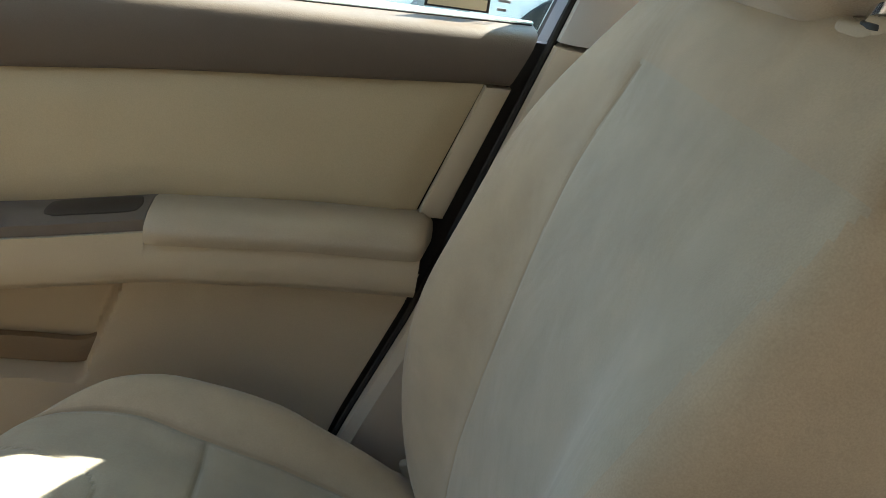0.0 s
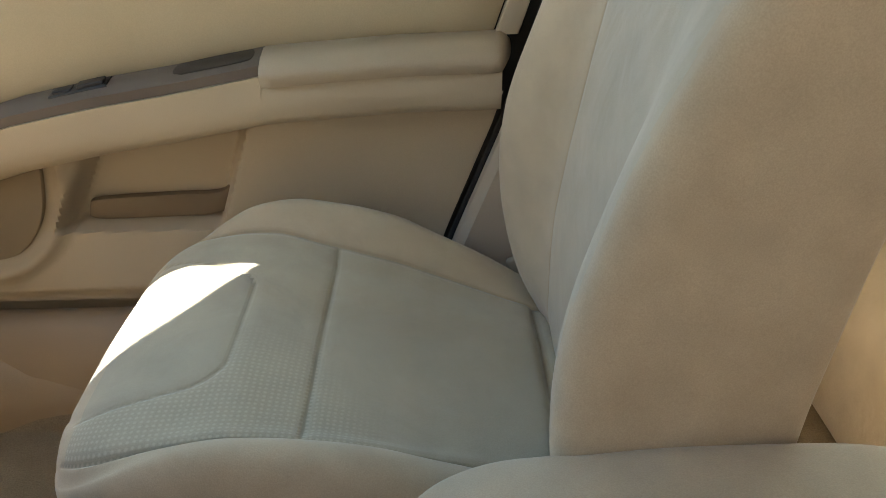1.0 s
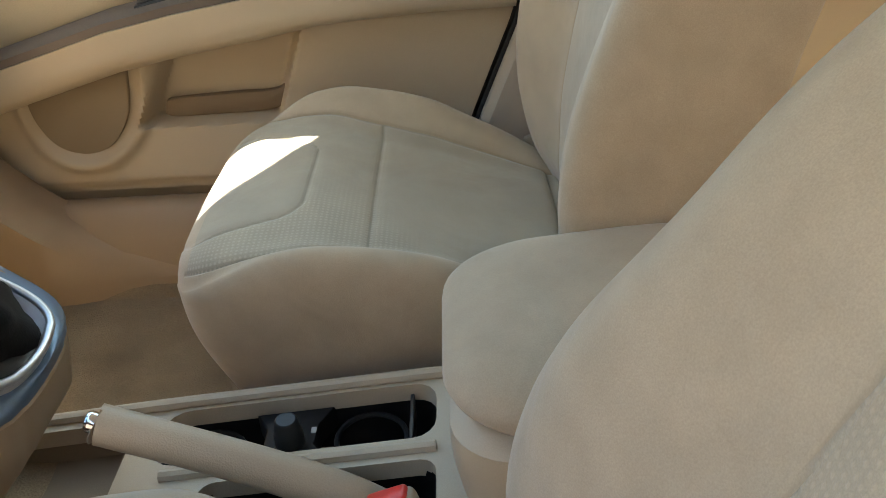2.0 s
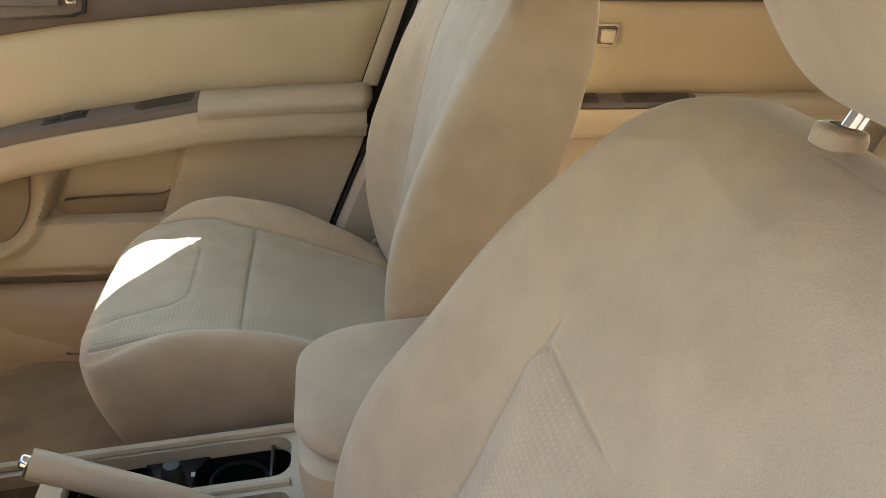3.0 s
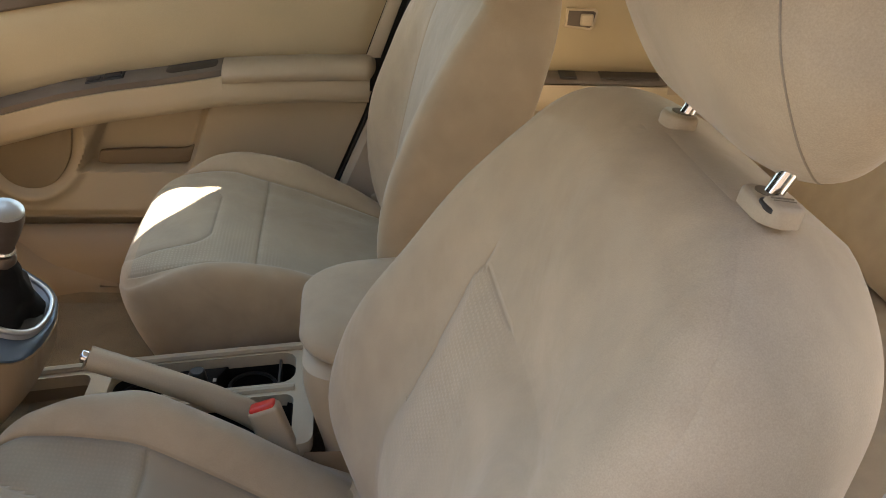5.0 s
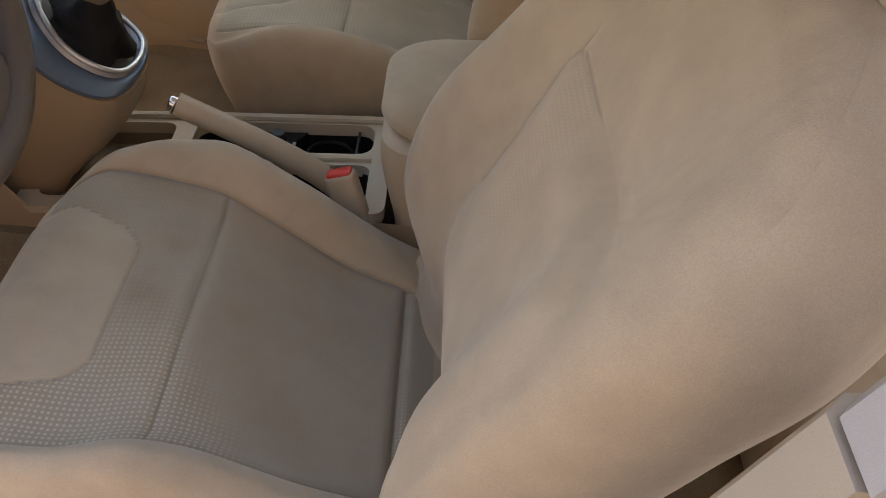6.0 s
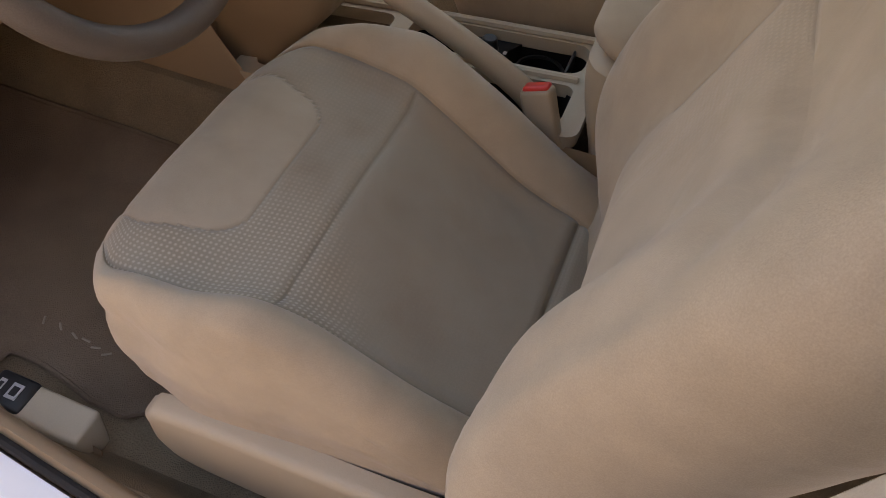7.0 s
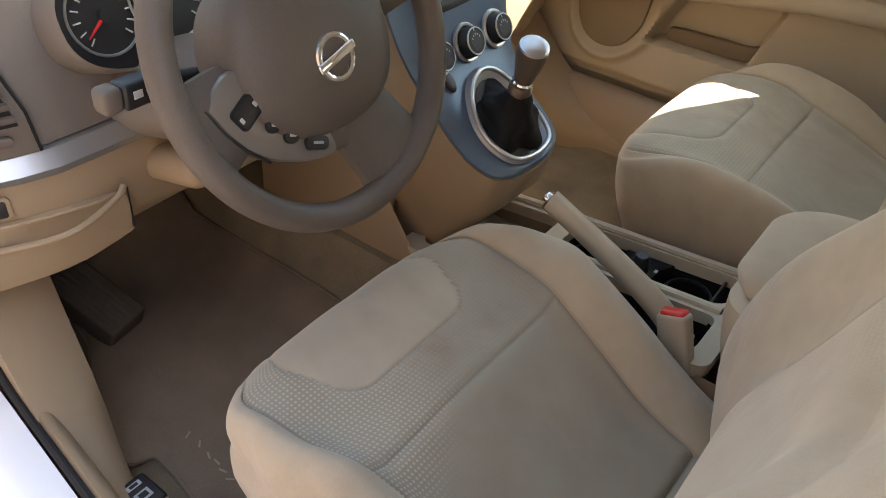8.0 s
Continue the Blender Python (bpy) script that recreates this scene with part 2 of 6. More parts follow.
# ---------- mesh helpers ----------
def thing(name, label, category, group="", kind="", at=(0, 0, 0)):
    ob = new(name)
    ob.empty_display_size = 0.02
    ob.location = at
    return tagged(ob, label, category, group, kind)


def mesh_of(name, verts, faces, material, smooth=True):
    me = bpy.data.meshes.new(name)
    me.from_pydata([tuple(v) for v in verts], [], faces)
    me.materials.append(material)
    bm = bmesh.new()
    bm.from_mesh(me)
    bmesh.ops.recalc_face_normals(bm, faces=bm.faces)
    bm.to_mesh(me)
    bm.free()
    if smooth:
        me.shade_smooth()
        me.set_sharp_from_angle(angle=radians(42))
    return me


def part(name, data, material, parent=None, label="", smooth=True):
    """data: (verts, faces) or a bmesh; one mesh object under its thing or part."""
    if isinstance(data, bmesh.types.BMesh):
        me = bpy.data.meshes.new(name)
        bmesh.ops.recalc_face_normals(data, faces=data.faces)
        data.to_mesh(me)
        data.free()
        me.materials.append(material)
        if smooth:
            me.shade_smooth()
            me.set_sharp_from_angle(angle=radians(42))
    else:
        me = mesh_of(name, *data, material, smooth)
    ob = new(name, me)
    if parent:
        ob.parent = parent
        bpy.context.view_layer.update()
        ob.matrix_parent_inverse = parent.matrix_world.inverted()
    return tagged(ob, label)


def curve(points, n=8):
    """Catmull-Rom through points of any dimension."""
    p = [np.array(q, float) for q in points]
    p = [2 * p[0] - p[1]] + p + [2 * p[-1] - p[-2]]
    out = []
    for i in range(1, len(p) - 2):
        for k in range(n):
            t = k / n
            a, b, c, d = p[i - 1], p[i], p[i + 1], p[i + 2]
            out.append(0.5 * (2 * b + (c - a) * t + (2 * a - 5 * b + 4 * c - d) * t * t + (3 * b - a - 3 * c + d) * t ** 3))
    out.append(p[-2])
    return out


def loft(rings, closed=True, caps=True):
    """Rings of equal length, joined in turn."""
    verts, faces, n = [], [], len(rings[0])
    for r in rings:
        verts += [tuple(v) for v in r]
    for i in range(len(rings) - 1):
        for k in range(n if closed else n - 1):
            a, b = i * n + k, i * n + (k + 1) % n
            faces.append((a, b, b + n, a + n))
    if caps and closed:
        faces.append(tuple(range(n))[::-1])
        faces.append(tuple(range((len(rings) - 1) * n, len(rings) * n)))
    return verts, faces


def tube(points, radius, sides=10, loop=False, flat=1.0):
    """A rod along points; radius may be a list."""
    p = [Vector(q) for q in points]
    rad = [float(q) for q in radius] if isinstance(radius, (list, tuple)) else [radius] * len(p)
    rings, up = [], None
    for i, q in enumerate(p):
        a, b = (p[i - 1], p[(i + 1) % len(p)]) if loop else (p[max(0, i - 1)], p[min(len(p) - 1, i + 1)])
        d = (b - a).normalized()
        if up is None:
            up = Vector((0, 0, 1)) if abs(d.z) < 0.9 else Vector((1, 0, 0))
        s = d.cross(up).normalized()
        up = s.cross(d).normalized()
        rings.append([q + rad[i] * (math.cos(2 * math.pi * k / sides) * s + flat * math.sin(2 * math.pi * k / sides) * up) for k in range(sides)])
    v, f = loft(rings, caps=not loop)
    if loop:
        n, m = sides, (len(rings) - 1) * sides
        f += [(m + k, m + (k + 1) % n, (k + 1) % n, k) for k in range(n)]
    return v, f


def prism(outline, place, depth, edge=0.004, steps=2):
    """A plate: outline of (u, v), thickness depth along w, its front edge rounded; place maps (u, v, w) to the world."""
    pts = [Vector((u, v)) for u, v in outline]
    n = len(pts)
    area = sum(pts[i].x * pts[(i + 1) % n].y - pts[(i + 1) % n].x * pts[i].y for i in range(n))
    turn = 1 if area > 0 else -1
    inward = []
    for i in range(n):
        d1, d2 = (pts[i] - pts[i - 1]), (pts[(i + 1) % n] - pts[i])
        d1 = d1.normalized() if d1.length > 1e-9 else d2.normalized()
        d2 = d2.normalized() if d2.length > 1e-9 else d1
        t = d1 + d2
        t = t.normalized() if t.length > 1e-6 else d1
        inward.append(Vector((-t.y, t.x)) * turn)
    rings = [[place(p.x, p.y, 0) for p in pts]]
    for k in range(steps + 1):
        a = math.pi / 2 * k / steps
        inset, w = edge * (1 - math.cos(a)), depth - edge + edge * math.sin(a)
        rings.append([place(*(p + q * inset), w) for p, q in zip(pts, inward)])
    return loft(rings)


def rbox(center, size, radius, seg=3, m=None):
    """A block with rounded edges."""
    bm = bmesh.new()
    bmesh.ops.create_cube(bm, size=1)
    for v in bm.verts:
        v.co = Vector([c * s for c, s in zip(v.co, size)])
    bmesh.ops.bevel(bm, geom=bm.edges[:], offset=min(radius, 0.49 * min(size)), segments=seg, profile=0.5, affect="EDGES")
    for v in bm.verts:
        v.co = (m @ v.co if m else v.co) + Vector(center)
    return bm


def lathe(profile, m, sides=24):
    """Profile of (radius, height) turned round z, placed by m."""
    rings = [[m @ Vector((r * math.cos(2 * math.pi * k / sides), r * math.sin(2 * math.pi * k / sides), h)) for k in range(sides)] for r, h in profile]
    return loft(rings)


def smooth01(x, a, b):
    t = max(0.0, min(1.0, (x - a) / (b - a)))
    return t * t * (3 - 2 * t)


def lerp_table(x, table):
    return float(np.interp(x, [a for a, _ in table], [b for _, b in table]))


def eased(x, table):
    """Like lerp_table, but smooth through the stops."""
    if x <= table[0][0]:
        return table[0][1]
    if x >= table[-1][0]:
        return table[-1][1]
    i = 0
    while table[i + 1][0] < x:
        i += 1
    (x0, y0), (x1, y1) = table[i], table[i + 1]
    (xa, ya), (xb, yb) = table[max(0, i - 1)], table[min(len(table) - 1, i + 2)]
    h = x1 - x0
    t = (x - x0) / h
    m0, m1 = (y1 - ya) / (x1 - xa) * h, (yb - y0) / (xb - x0) * h
    return (1 + 2 * t) * (1 - t) ** 2 * y0 + t * (1 - t) ** 2 * m0 + t * t * (3 - 2 * t) * y1 + t * t * (t - 1) * m1


def steps(a, b, step, marks=()):
    """Even steps from a to b that also hit the marks."""
    stops = sorted({a, b, *marks})
    out = []
    for p, q in zip(stops, stops[1:]):
        n = max(1, round((q - p) / step))
        out += [p + (q - p) * k / n for k in range(n)]
    return out + [b]


def pillow(xs, ys, zs, radii, shape):
    """A rounded block over three lists of stops, bent by shape(point, stop). Returns verts, faces and the stops of each face's centre."""
    lo = np.array((xs[0], ys[0], zs[0]), float)
    hi = np.array((xs[-1], ys[-1], zs[-1]), float)
    r = np.array(radii, float)
    ids, verts, faces, mids = {}, [], [], []

    def vid(c):
        key = tuple(round(q, 5) for q in c)
        if key not in ids:
            q = np.array(c)
            inner = np.clip(q, lo + r, hi - r)
            d = (q - inner) / r
            ln = np.linalg.norm(d)
            if ln > 0:
                q = inner + d / ln * r
            ids[key] = len(verts)
            verts.append(shape(Vector(q), key))
        return ids[key]

    def sheet(us, vs, make):
        for u0, u1 in zip(us, us[1:]):
            for v0, v1 in zip(vs, vs[1:]):
                quad = [make(u0, v0), make(u1, v0), make(u1, v1), make(u0, v1)]
                faces.append(tuple(vid(c) for c in quad))
                mids.append(tuple(sum(c[k] for c in quad) / 4 for k in range(3)))

    for z in (zs[0], zs[-1]):
        sheet(xs, ys, lambda a, b: (a, b, z))
    for y in (ys[0], ys[-1]):
        sheet(xs, zs, lambda a, b: (a, y, b))
    for x in (xs[0], xs[-1]):
        sheet(ys, zs, lambda a, b: (x, a, b))
    return verts, faces, mids, list(ids)


def split(data, pick):
    """The faces that pick(middle) takes, as verts and faces with the kept stops."""
    verts, faces, mids, stops = data
    keep, vs, fs, st = {}, [], [], []
    for f, m in zip(faces, mids):
        if pick(m):
            for i in f:
                if i not in keep:
                    keep[i] = len(vs)
                    vs.append(verts[i])
                    st.append(stops[i])
            fs.append(tuple(keep[i] for i in f))
    return vs, fs, st


def with_cloth(ob, values):
    """Per vertex: weave (open dots), soil (dirt), a flat cloth coordinate and nearness to a seam."""
    me = ob.data
    for n, name in ((0, "weave"), (1, "soil"), (4, "seam")):
        at = me.attributes.new(name, "FLOAT", "POINT")
        at.data.foreach_set("value", [v[n] for v in values])
    at = me.attributes.new("cloth_uv", "FLOAT_VECTOR", "POINT")
    at.data.foreach_set("vector", [c for v in values for c in (v[2], v[3], 0.0)])


def groove(d, width=0.004, depth=0.004):
    return depth * math.exp(-(d / width) ** 2)


# ---------- front seats ----------
Y0 = 0.168       # half width of the centre panel


# forms of the front seats: the driver's and the passenger's are worn to different shapes
FORM = {
    -1: dict(
        plan=[(-0.475, 0.57), (-0.46, 0.628), (-0.44, 0.715), (-0.41, 0.864), (-0.37, 0.91), (-0.31, 0.958), (-0.2, 0.928), (0.02, 0.891)],
        top=[(-0.5, 0.0425), (-0.40, 0.0413), (-0.32, 0.0324), (-0.25, 0.0293), (-0.1, -0.048), (0.02, -0.0662)],
        bolster=[(-0.49, -0.0188), (-0.43, -0.0036), (-0.34, 0.0346), (-0.2, 0.0475), (-0.1, 0.0396), (0.0, -0.0015)],
        low=(0.11, 0.0855), foot=0.205, shift=(0.0, 0.0129, -0.0084), corner=0.086, aside=-0.0398, recline=DRIVER_RECLINE + 1.55, slide=-0.006,
        wide=[(0.0, 0.977), (0.095, 1.156), (0.19, 1.112), (0.30, 1.014), (0.40, 0.948), (0.475, 0.829), (0.53, 0.703), (0.57, 0.495)],
        outer=[(-0.06, 0.95), (0.0, 0.95), (0.06, 0.969), (0.12, 0.896), (0.2, 0.877), (0.3, 0.967), (0.5, 1.105), (0.6, 1.03)], pinch=0.103, ridge=(0.05, 0.075), edge=(0.045, 0.06), bol=1.0,
        lean=[(-0.06, 0.076), (0.0, 0.064), (0.06, 0.0135), (0.14, -0.0035), (0.25, -0.010), (0.4, -0.0225), (0.62, -0.0258)],
        mount=(-0.05, DRIVER_RECLINE), head=(-0.058, 0.0, 0.58, 1.0), head_size=(1.05, 1.08, 0.92), guide=(-0.020, 0.0705, 0.562), guide_y=-0.029, head_aside=-0.008),
    1: dict(
        plan=[(-0.475, 0.50), (-0.46, 0.633), (-0.44, 0.765), (-0.41, 0.83), (-0.37, 0.86), (-0.31, 0.888), (-0.2, 0.891), (0.02, 0.841)],
        top=[(-0.5, 0.0113), (-0.40, 0.0095), (-0.32, 0.0102), (-0.25, -0.007), (-0.1, -0.0494), (0.02, -0.0725)],
        bolster=[(-0.49, -0.0236), (-0.42, -0.018), (-0.34, 0.0114), (-0.2, 0.0313), (-0.1, 0.0145), (0.0, -0.006)],
        low=(0.05, 0.1), foot=0.12, shift=(-0.003, 0.032, 0.034), corner=0.075, aside=0.0098, recline=PASSENGER_RECLINE - 0.37, slide=-0.011,
        wide=[(0.0, 0.870), (0.095, 0.985), (0.19, 0.944), (0.30, 0.927), (0.40, 0.9555), (0.475, 0.915), (0.53, 0.799), (0.57, 0.736)],
        outer=[(0.0, 1.01), (0.6, 1.0)], pinch=0.021, ridge=(0.03, 0.1), edge=(0.022, 0.018), bol=1.0,
        lean=[(-0.06, 0.078), (0.0, 0.040), (0.06, 0.0245), (0.14, 0.0113), (0.25, 0.0058), (0.4, 0.0064), (0.5, 0.0225), (0.62, 0.0428)],
        mount=(0.0125, PASSENGER_RECLINE - 0.9), head=(-0.040, 0.0, 0.556, 0.0), head_size=(1.07, 1.0, 1.0), guide=(0.004, 0.095, 0.559), guide_y=-0.010, head_aside=0.0),
}


def seam_y(x):
    return eased(x, [(-0.48, 0.226), (-0.40, 0.218), (-0.25, 0.180), (-0.12, 0.170), (-0.02, 0.166)])


def tongue(x, y):
    """Distance to the outline of the smooth front panel."""
    edge_y = abs(y) - lerp_table(x, [(-0.48, 0.135), (-0.37, 0.10), (-0.30, 0.082)])
    edge_x = x + 0.325
    k = 0.03
    a, b = max(edge_y + k, 0), max(edge_x + k, 0)
    return math.hypot(a, b) - k + min(0, max(edge_y + k, edge_x + k))


def cushion_shape(side):
    def shape(p, stop):
        x, y, z = p
        # plan: widen the panel towards the front
        ys = seam_y(x)
        ay = abs(y)
        if ay <= Y0:
            ny = ay * ys / Y0
        else:
            ny = ys + (ay - Y0) * (0.262 - ys) / (0.262 - Y0)
        ny *= eased(x, FORM[side]["plan"])
        y = math.copysign(ny, y)
        y -= 0.02 * max(0.0, 1 - (y / 0.25) ** 2) * smooth01(z, 0.31, 0.35)     # the panel sits off the middle
        t = smooth01(z, 0.27, 0.35)
        top = eased(x, FORM[side]["top"])
        bol = eased(x, FORM[side]["bolster"])
        bol += (0.016 if y * side > 0 and side > 0 else 0.0) * smooth01(-x, 0.0, 0.12) * (1 - smooth01(-x, 0.36, 0.46))
        rise = smooth01(ay, Y0 - 0.03, Y0 + 0.045) * bol
        crown = 0.007 * (1 - (ay / Y0) ** 2) if ay < Y0 else 0
        z += t * (top + rise + crown)
        # front lower edge draws back
        foot = FORM[side]["foot"]
        z0 = smooth01(z, foot - 0.005, 0.30)
        x += (1 - z0) * FORM[side]["low"][0] * smooth01(-x, 0.28, 0.47)
        y *= 1 - (1 - smooth01(p.z, foot - 0.015, 0.32)) * FORM[side]["low"][1]
        if t > 0.6:
            d = groove(ay - Y0, 0.006, 0.005) * (1 - 0.6 * smooth01(-p.x, 0.40, 0.45))
            if ay < Y0:
                d = max(d, groove(p.x + 0.25, 0.006, 0.0028), groove(p.x + 0.03, 0.006, 0.008))
                if p.x < -0.26:
                    d = max(d, groove(tongue(p.x, p.y), 0.006, 0.0022))
            z -= d
        if side < 0 and stop[1] < -0.25:
            # sagging folds along the worn outer side
            sag = groove(p.z - 0.318 + 0.02 * noise.noise(Vector((x * 6, 0, 3))), 0.006, 0.005) + groove(p.z - 0.285 + 0.03 * noise.noise(Vector((x * 5, 4, 3))), 0.008, 0.004)
            y += sag * smooth01(-x, 0.06, 0.14)
        # soft unevenness of worn foam
        z += (0.0025 * noise.noise(Vector((x * 9, y * 9, side * 3.1))) + 0.0012 * noise.noise(Vector((x * 24, y * 24, side * 5.3)))) * t
        return Vector((x, y, z))
    return shape


def nearness(d):
    return max(0.0, 1 - d / 0.010)


def cushion_values(stops, verts, side):
    out = []
    for (x, y, z), v in zip(stops, verts):
        top = z > 0.355
        tg = tongue(x, y) if x < -0.25 else 1.0
        inside = smooth01(tg, -0.004, 0.004)
        w = inside * (0.1 + 0.9 * smooth01(-y, -0.02, 0.085))
        if x > -0.25:
            w *= 1 - 0.96 * smooth01(x + 0.6 * (y + 0.17), -0.215, -0.145)
        if -0.03 < x:
            w = 0.15 + 0.75 * smooth01(-y, 0.0, 0.1)
        d = 1.0
        if top and x > -0.462:
            d = abs(abs(y) - Y0)
            if abs(y) < Y0:
                d = min(d, abs(x + 0.25), abs(x + 0.03))
                if x < -0.26:
                    d = min(d, 1.25 * abs(tg))
        soil = 0.0
        if side < 0 and abs(y) < Y0 + 0.001:
            rub = noise.noise(Vector((x * 16, y * 12, 9.0)))
            fine = noise.noise(Vector((x * 55, y * 38, 1.0))) + 0.6 * noise.noise(Vector((x * 120, y * 90, 4.0)))
            soil = 0.22 * math.exp(-((x + 0.302 + 0.2 * (y - 0.01)) / 0.03) ** 2 - ((y - 0.005) / 0.06) ** 2) * max(0.0, 0.5 + fine)
            soil += 0.08 + inside * (0.17 + 0.05 * rub) + inside * smooth01(y, -0.06, 0.05) * smooth01(-x, 0.25, 0.29) * (0.16 + 0.12 * rub)
            soil += 0.2 * max(0.0, rub) * smooth01(-x, 0.2, 0.3)
            soil += (0.24 + 0.05 * rub) * smooth01(x, -0.25, -0.225) * (1 - smooth01(x, -0.06, -0.03)) * (1 - 0.5 * smooth01(abs(y), 0.09, 0.16))
        elif side > 0:
            soil = 0.18 * math.exp(-((x + 0.14) / 0.1) ** 2 - (y / 0.12) ** 2)
        out.append((w * (0.5 if side > 0 else 1.0), max(0.0, min(0.8, soil)), x, y, nearness(d)))
    return out


BW = 0.14        # where the backrest's bolsters begin to rise
BH = 0.568       # length of the backrest


def rounded(x0, x1, y0, y1, r, n=4):
    out = []
    for cx, cy, a0 in ((x1 - r, y1 - r, 0), (x0 + r, y1 - r, 90), (x0 + r, y0 + r, 180), (x1 - r, y0 + r, 270)):
        for k in range(n + 1):
            a = radians(a0 + 90 * k / n)
            out.append((cx + r * math.cos(a), cy + r * math.sin(a)))
    return out


def rounded_rect(u, v, half, top, k):
    """Signed distance to an upright strip with a rounded head."""
    a, b = abs(u) - half + k, v - top + k
    return math.hypot(max(a, 0), max(b, 0)) - k + min(0, max(a, b))


def back_seams(y, s, side):
    """Distances to the seams of the backrest's face: its rim, the centre panel, the woven field; and how far inside the lumbar field."""
    yc, half = (-0.05, 0.15) if side < 0 else (0.0, 0.10)
    rim = abs(rounded_rect(y + 0.05, s, 0.188, BH - 0.011, 0.15)) + 0.03 * (1 - smooth01(s, 0.38, 0.46)) + 0.03 * smooth01(y, 0.03, 0.09) if side < 0 else 1.0
    mid = abs(abs(y - yc) - half) + (0.03 * (1 - smooth01(s, 0.34, 0.37)) + 0.012 * smooth01(s, 0.37, 0.44) if side < 0 else 0.0) if y > yc and s < 0.50 else 1.0
    lumbar = rounded_rect(y - yc, s, half + 0.005, 0.37, 0.085 if y < yc else 0.025)
    field = abs(lumbar) + 0.03 * smooth01(-y, 0.0, 0.08) if side < 0 and s > 0.2 else 1.0
    return rim, mid, field, lumbar


def back_shape(side):
    form = FORM[side]

    def shape(p, stop):
        d, y, s = p                                   # depth (front is negative), across, up
        ay = abs(y)
        front = smooth01(-d, -0.01, 0.045)
        bol = form["bol"] * eased(s, [(0.0, 0.022), (0.08, 0.042), (0.2, 0.05), (0.32, 0.034), (0.43, 0.014), (0.52, 0.0), (0.7, 0.0)])
        lean = eased(s, form["lean"])
        d += front * (lean - bol * smooth01(ay, BW - form["ridge"][0], BW + form["ridge"][1]))
        y *= eased(s, form["wide"]) * (eased(s, form["outer"]) if y * side > 0 else 1.0) * (1 - form["pinch"] * smooth01(p.x, 0.0, 0.07))
        if front > 0.15:
            rim, mid, field, lumbar = back_seams(y, s, side)
            d += (0.028 if side < 0 else 0.0) * (1 - smooth01(abs(y + 0.03), 0.10, 0.17)) * (1 - smooth01(s, 0.05, 0.17))
            g = max(groove(rim, 0.005, 0.0020), groove(mid, 0.007, 0.002), groove(field, 0.007, 0.001))
            if side < 0:
                # the squab swells in the small of the back, with a valley round it
                g -= 0.010 * smooth01(-lumbar, -0.012, 0.05) * smooth01(s, 0.04, 0.14)
                g += 0.005 * math.exp(-((lumbar - 0.006) / 0.022) ** 2) * smooth01(s, 0.08, 0.18) * smooth01(-y, -0.02, 0.06)
                if y < 0:
                    # creases where the worn bolster folds at its foot
                    fold_deep = 0.0
                    for off, deep in ((0.0, 0.006), (0.030, 0.0045), (0.055, 0.0035)):
                        fold = s - 0.105 - off + 0.62 * (ay - 0.12) + 0.012 * noise.noise(Vector((p.y * 14, s * 9, off * 50)))
                        fold_deep = max(fold_deep, groove(fold, 0.008, deep) * smooth01(ay, 0.15, 0.19) * (1 - smooth01(ay, 0.235, 0.262)))
                    g += fold_deep
            d += g
        d += 0.002 * noise.noise(Vector((p.y * 8, s * 8, 7.7)))
        return Vector((d, y, s))
    return shape


def back_values(stops, verts, side):
    out = []
    for stop, v in zip(stops, verts):
        y, s = v.y, v.z
        near = 0.0
        w = 0.0
        if v.x < 0.0:
            rim, mid, field, lumbar = back_seams(y, s, side)
            near = max(nearness(rim) * 0.74, nearness(mid), nearness(field))
            if lumbar < 0 and side < 0:
                w = smooth01(y, -0.09, 0.05) * smooth01(s, 0.14, 0.26)
        if side > 0 and stop[0] < -0.045 and abs(abs(stop[1]) - 0.262) < 0.006:
            near = max(near, 0.5)
        soil = 0.12 * math.exp(-((s - 0.33) / 0.07) ** 2 - (y / 0.09) ** 2)
        out.append((w, soil, y, s, near))
    return out


def head_shape(p, stop):
    d, y, s = p
    ay = abs(y) / 0.15
    y *= 1 - 0.10 * smooth01(s, 0.12, 0.22) - 0.14 * smooth01(-s, -0.08, 0.0)
    d += 0.03 * (1 - smooth01(s, 0.0, 0.07))
    d += 0.016 * ay * ay * (1.0 - 0.6 * smooth01(d, -0.045, 0.02)) - 0.008 * smooth01(s, 0.02, 0.2)
    s += 0.012 * (1 - ay * ay) * smooth01(s, 0.12, 0.2)
    return Vector((d, y, s))


def cut_line(mesh, normal, offset):
    """Ordered points where a plane cuts a closed mesh."""
    bm = bmesh.new()
    vs = [bm.verts.new(q) for q in mesh[0]]
    for f in mesh[1]:
        bm.faces.new([vs[i] for i in f])
    cut = bmesh.ops.bisect_plane(bm, geom=bm.verts[:] + bm.edges[:] + bm.faces[:], dist=1e-5, plane_co=normal * offset / normal.length_squared, plane_no=normal)["geom_cut"]
    edges = {e for e in cut if isinstance(e, bmesh.types.BMEdge)}
    e = max(edges, key=lambda q: q.calc_length())
    at, line = e.verts[0], [e.verts[1].co.copy()]
    while e is not None:
        line.append(at.co.copy())
        edges.discard(e)
        e = next((q for q in at.link_edges if q in edges), None)
        at = e.other_vert(at) if e else at
    bm.free()
    near = [line[0]]
    for q in line[1:]:
        if (q - near[-1]).length > 0.004:
            near.append(q)
    return near


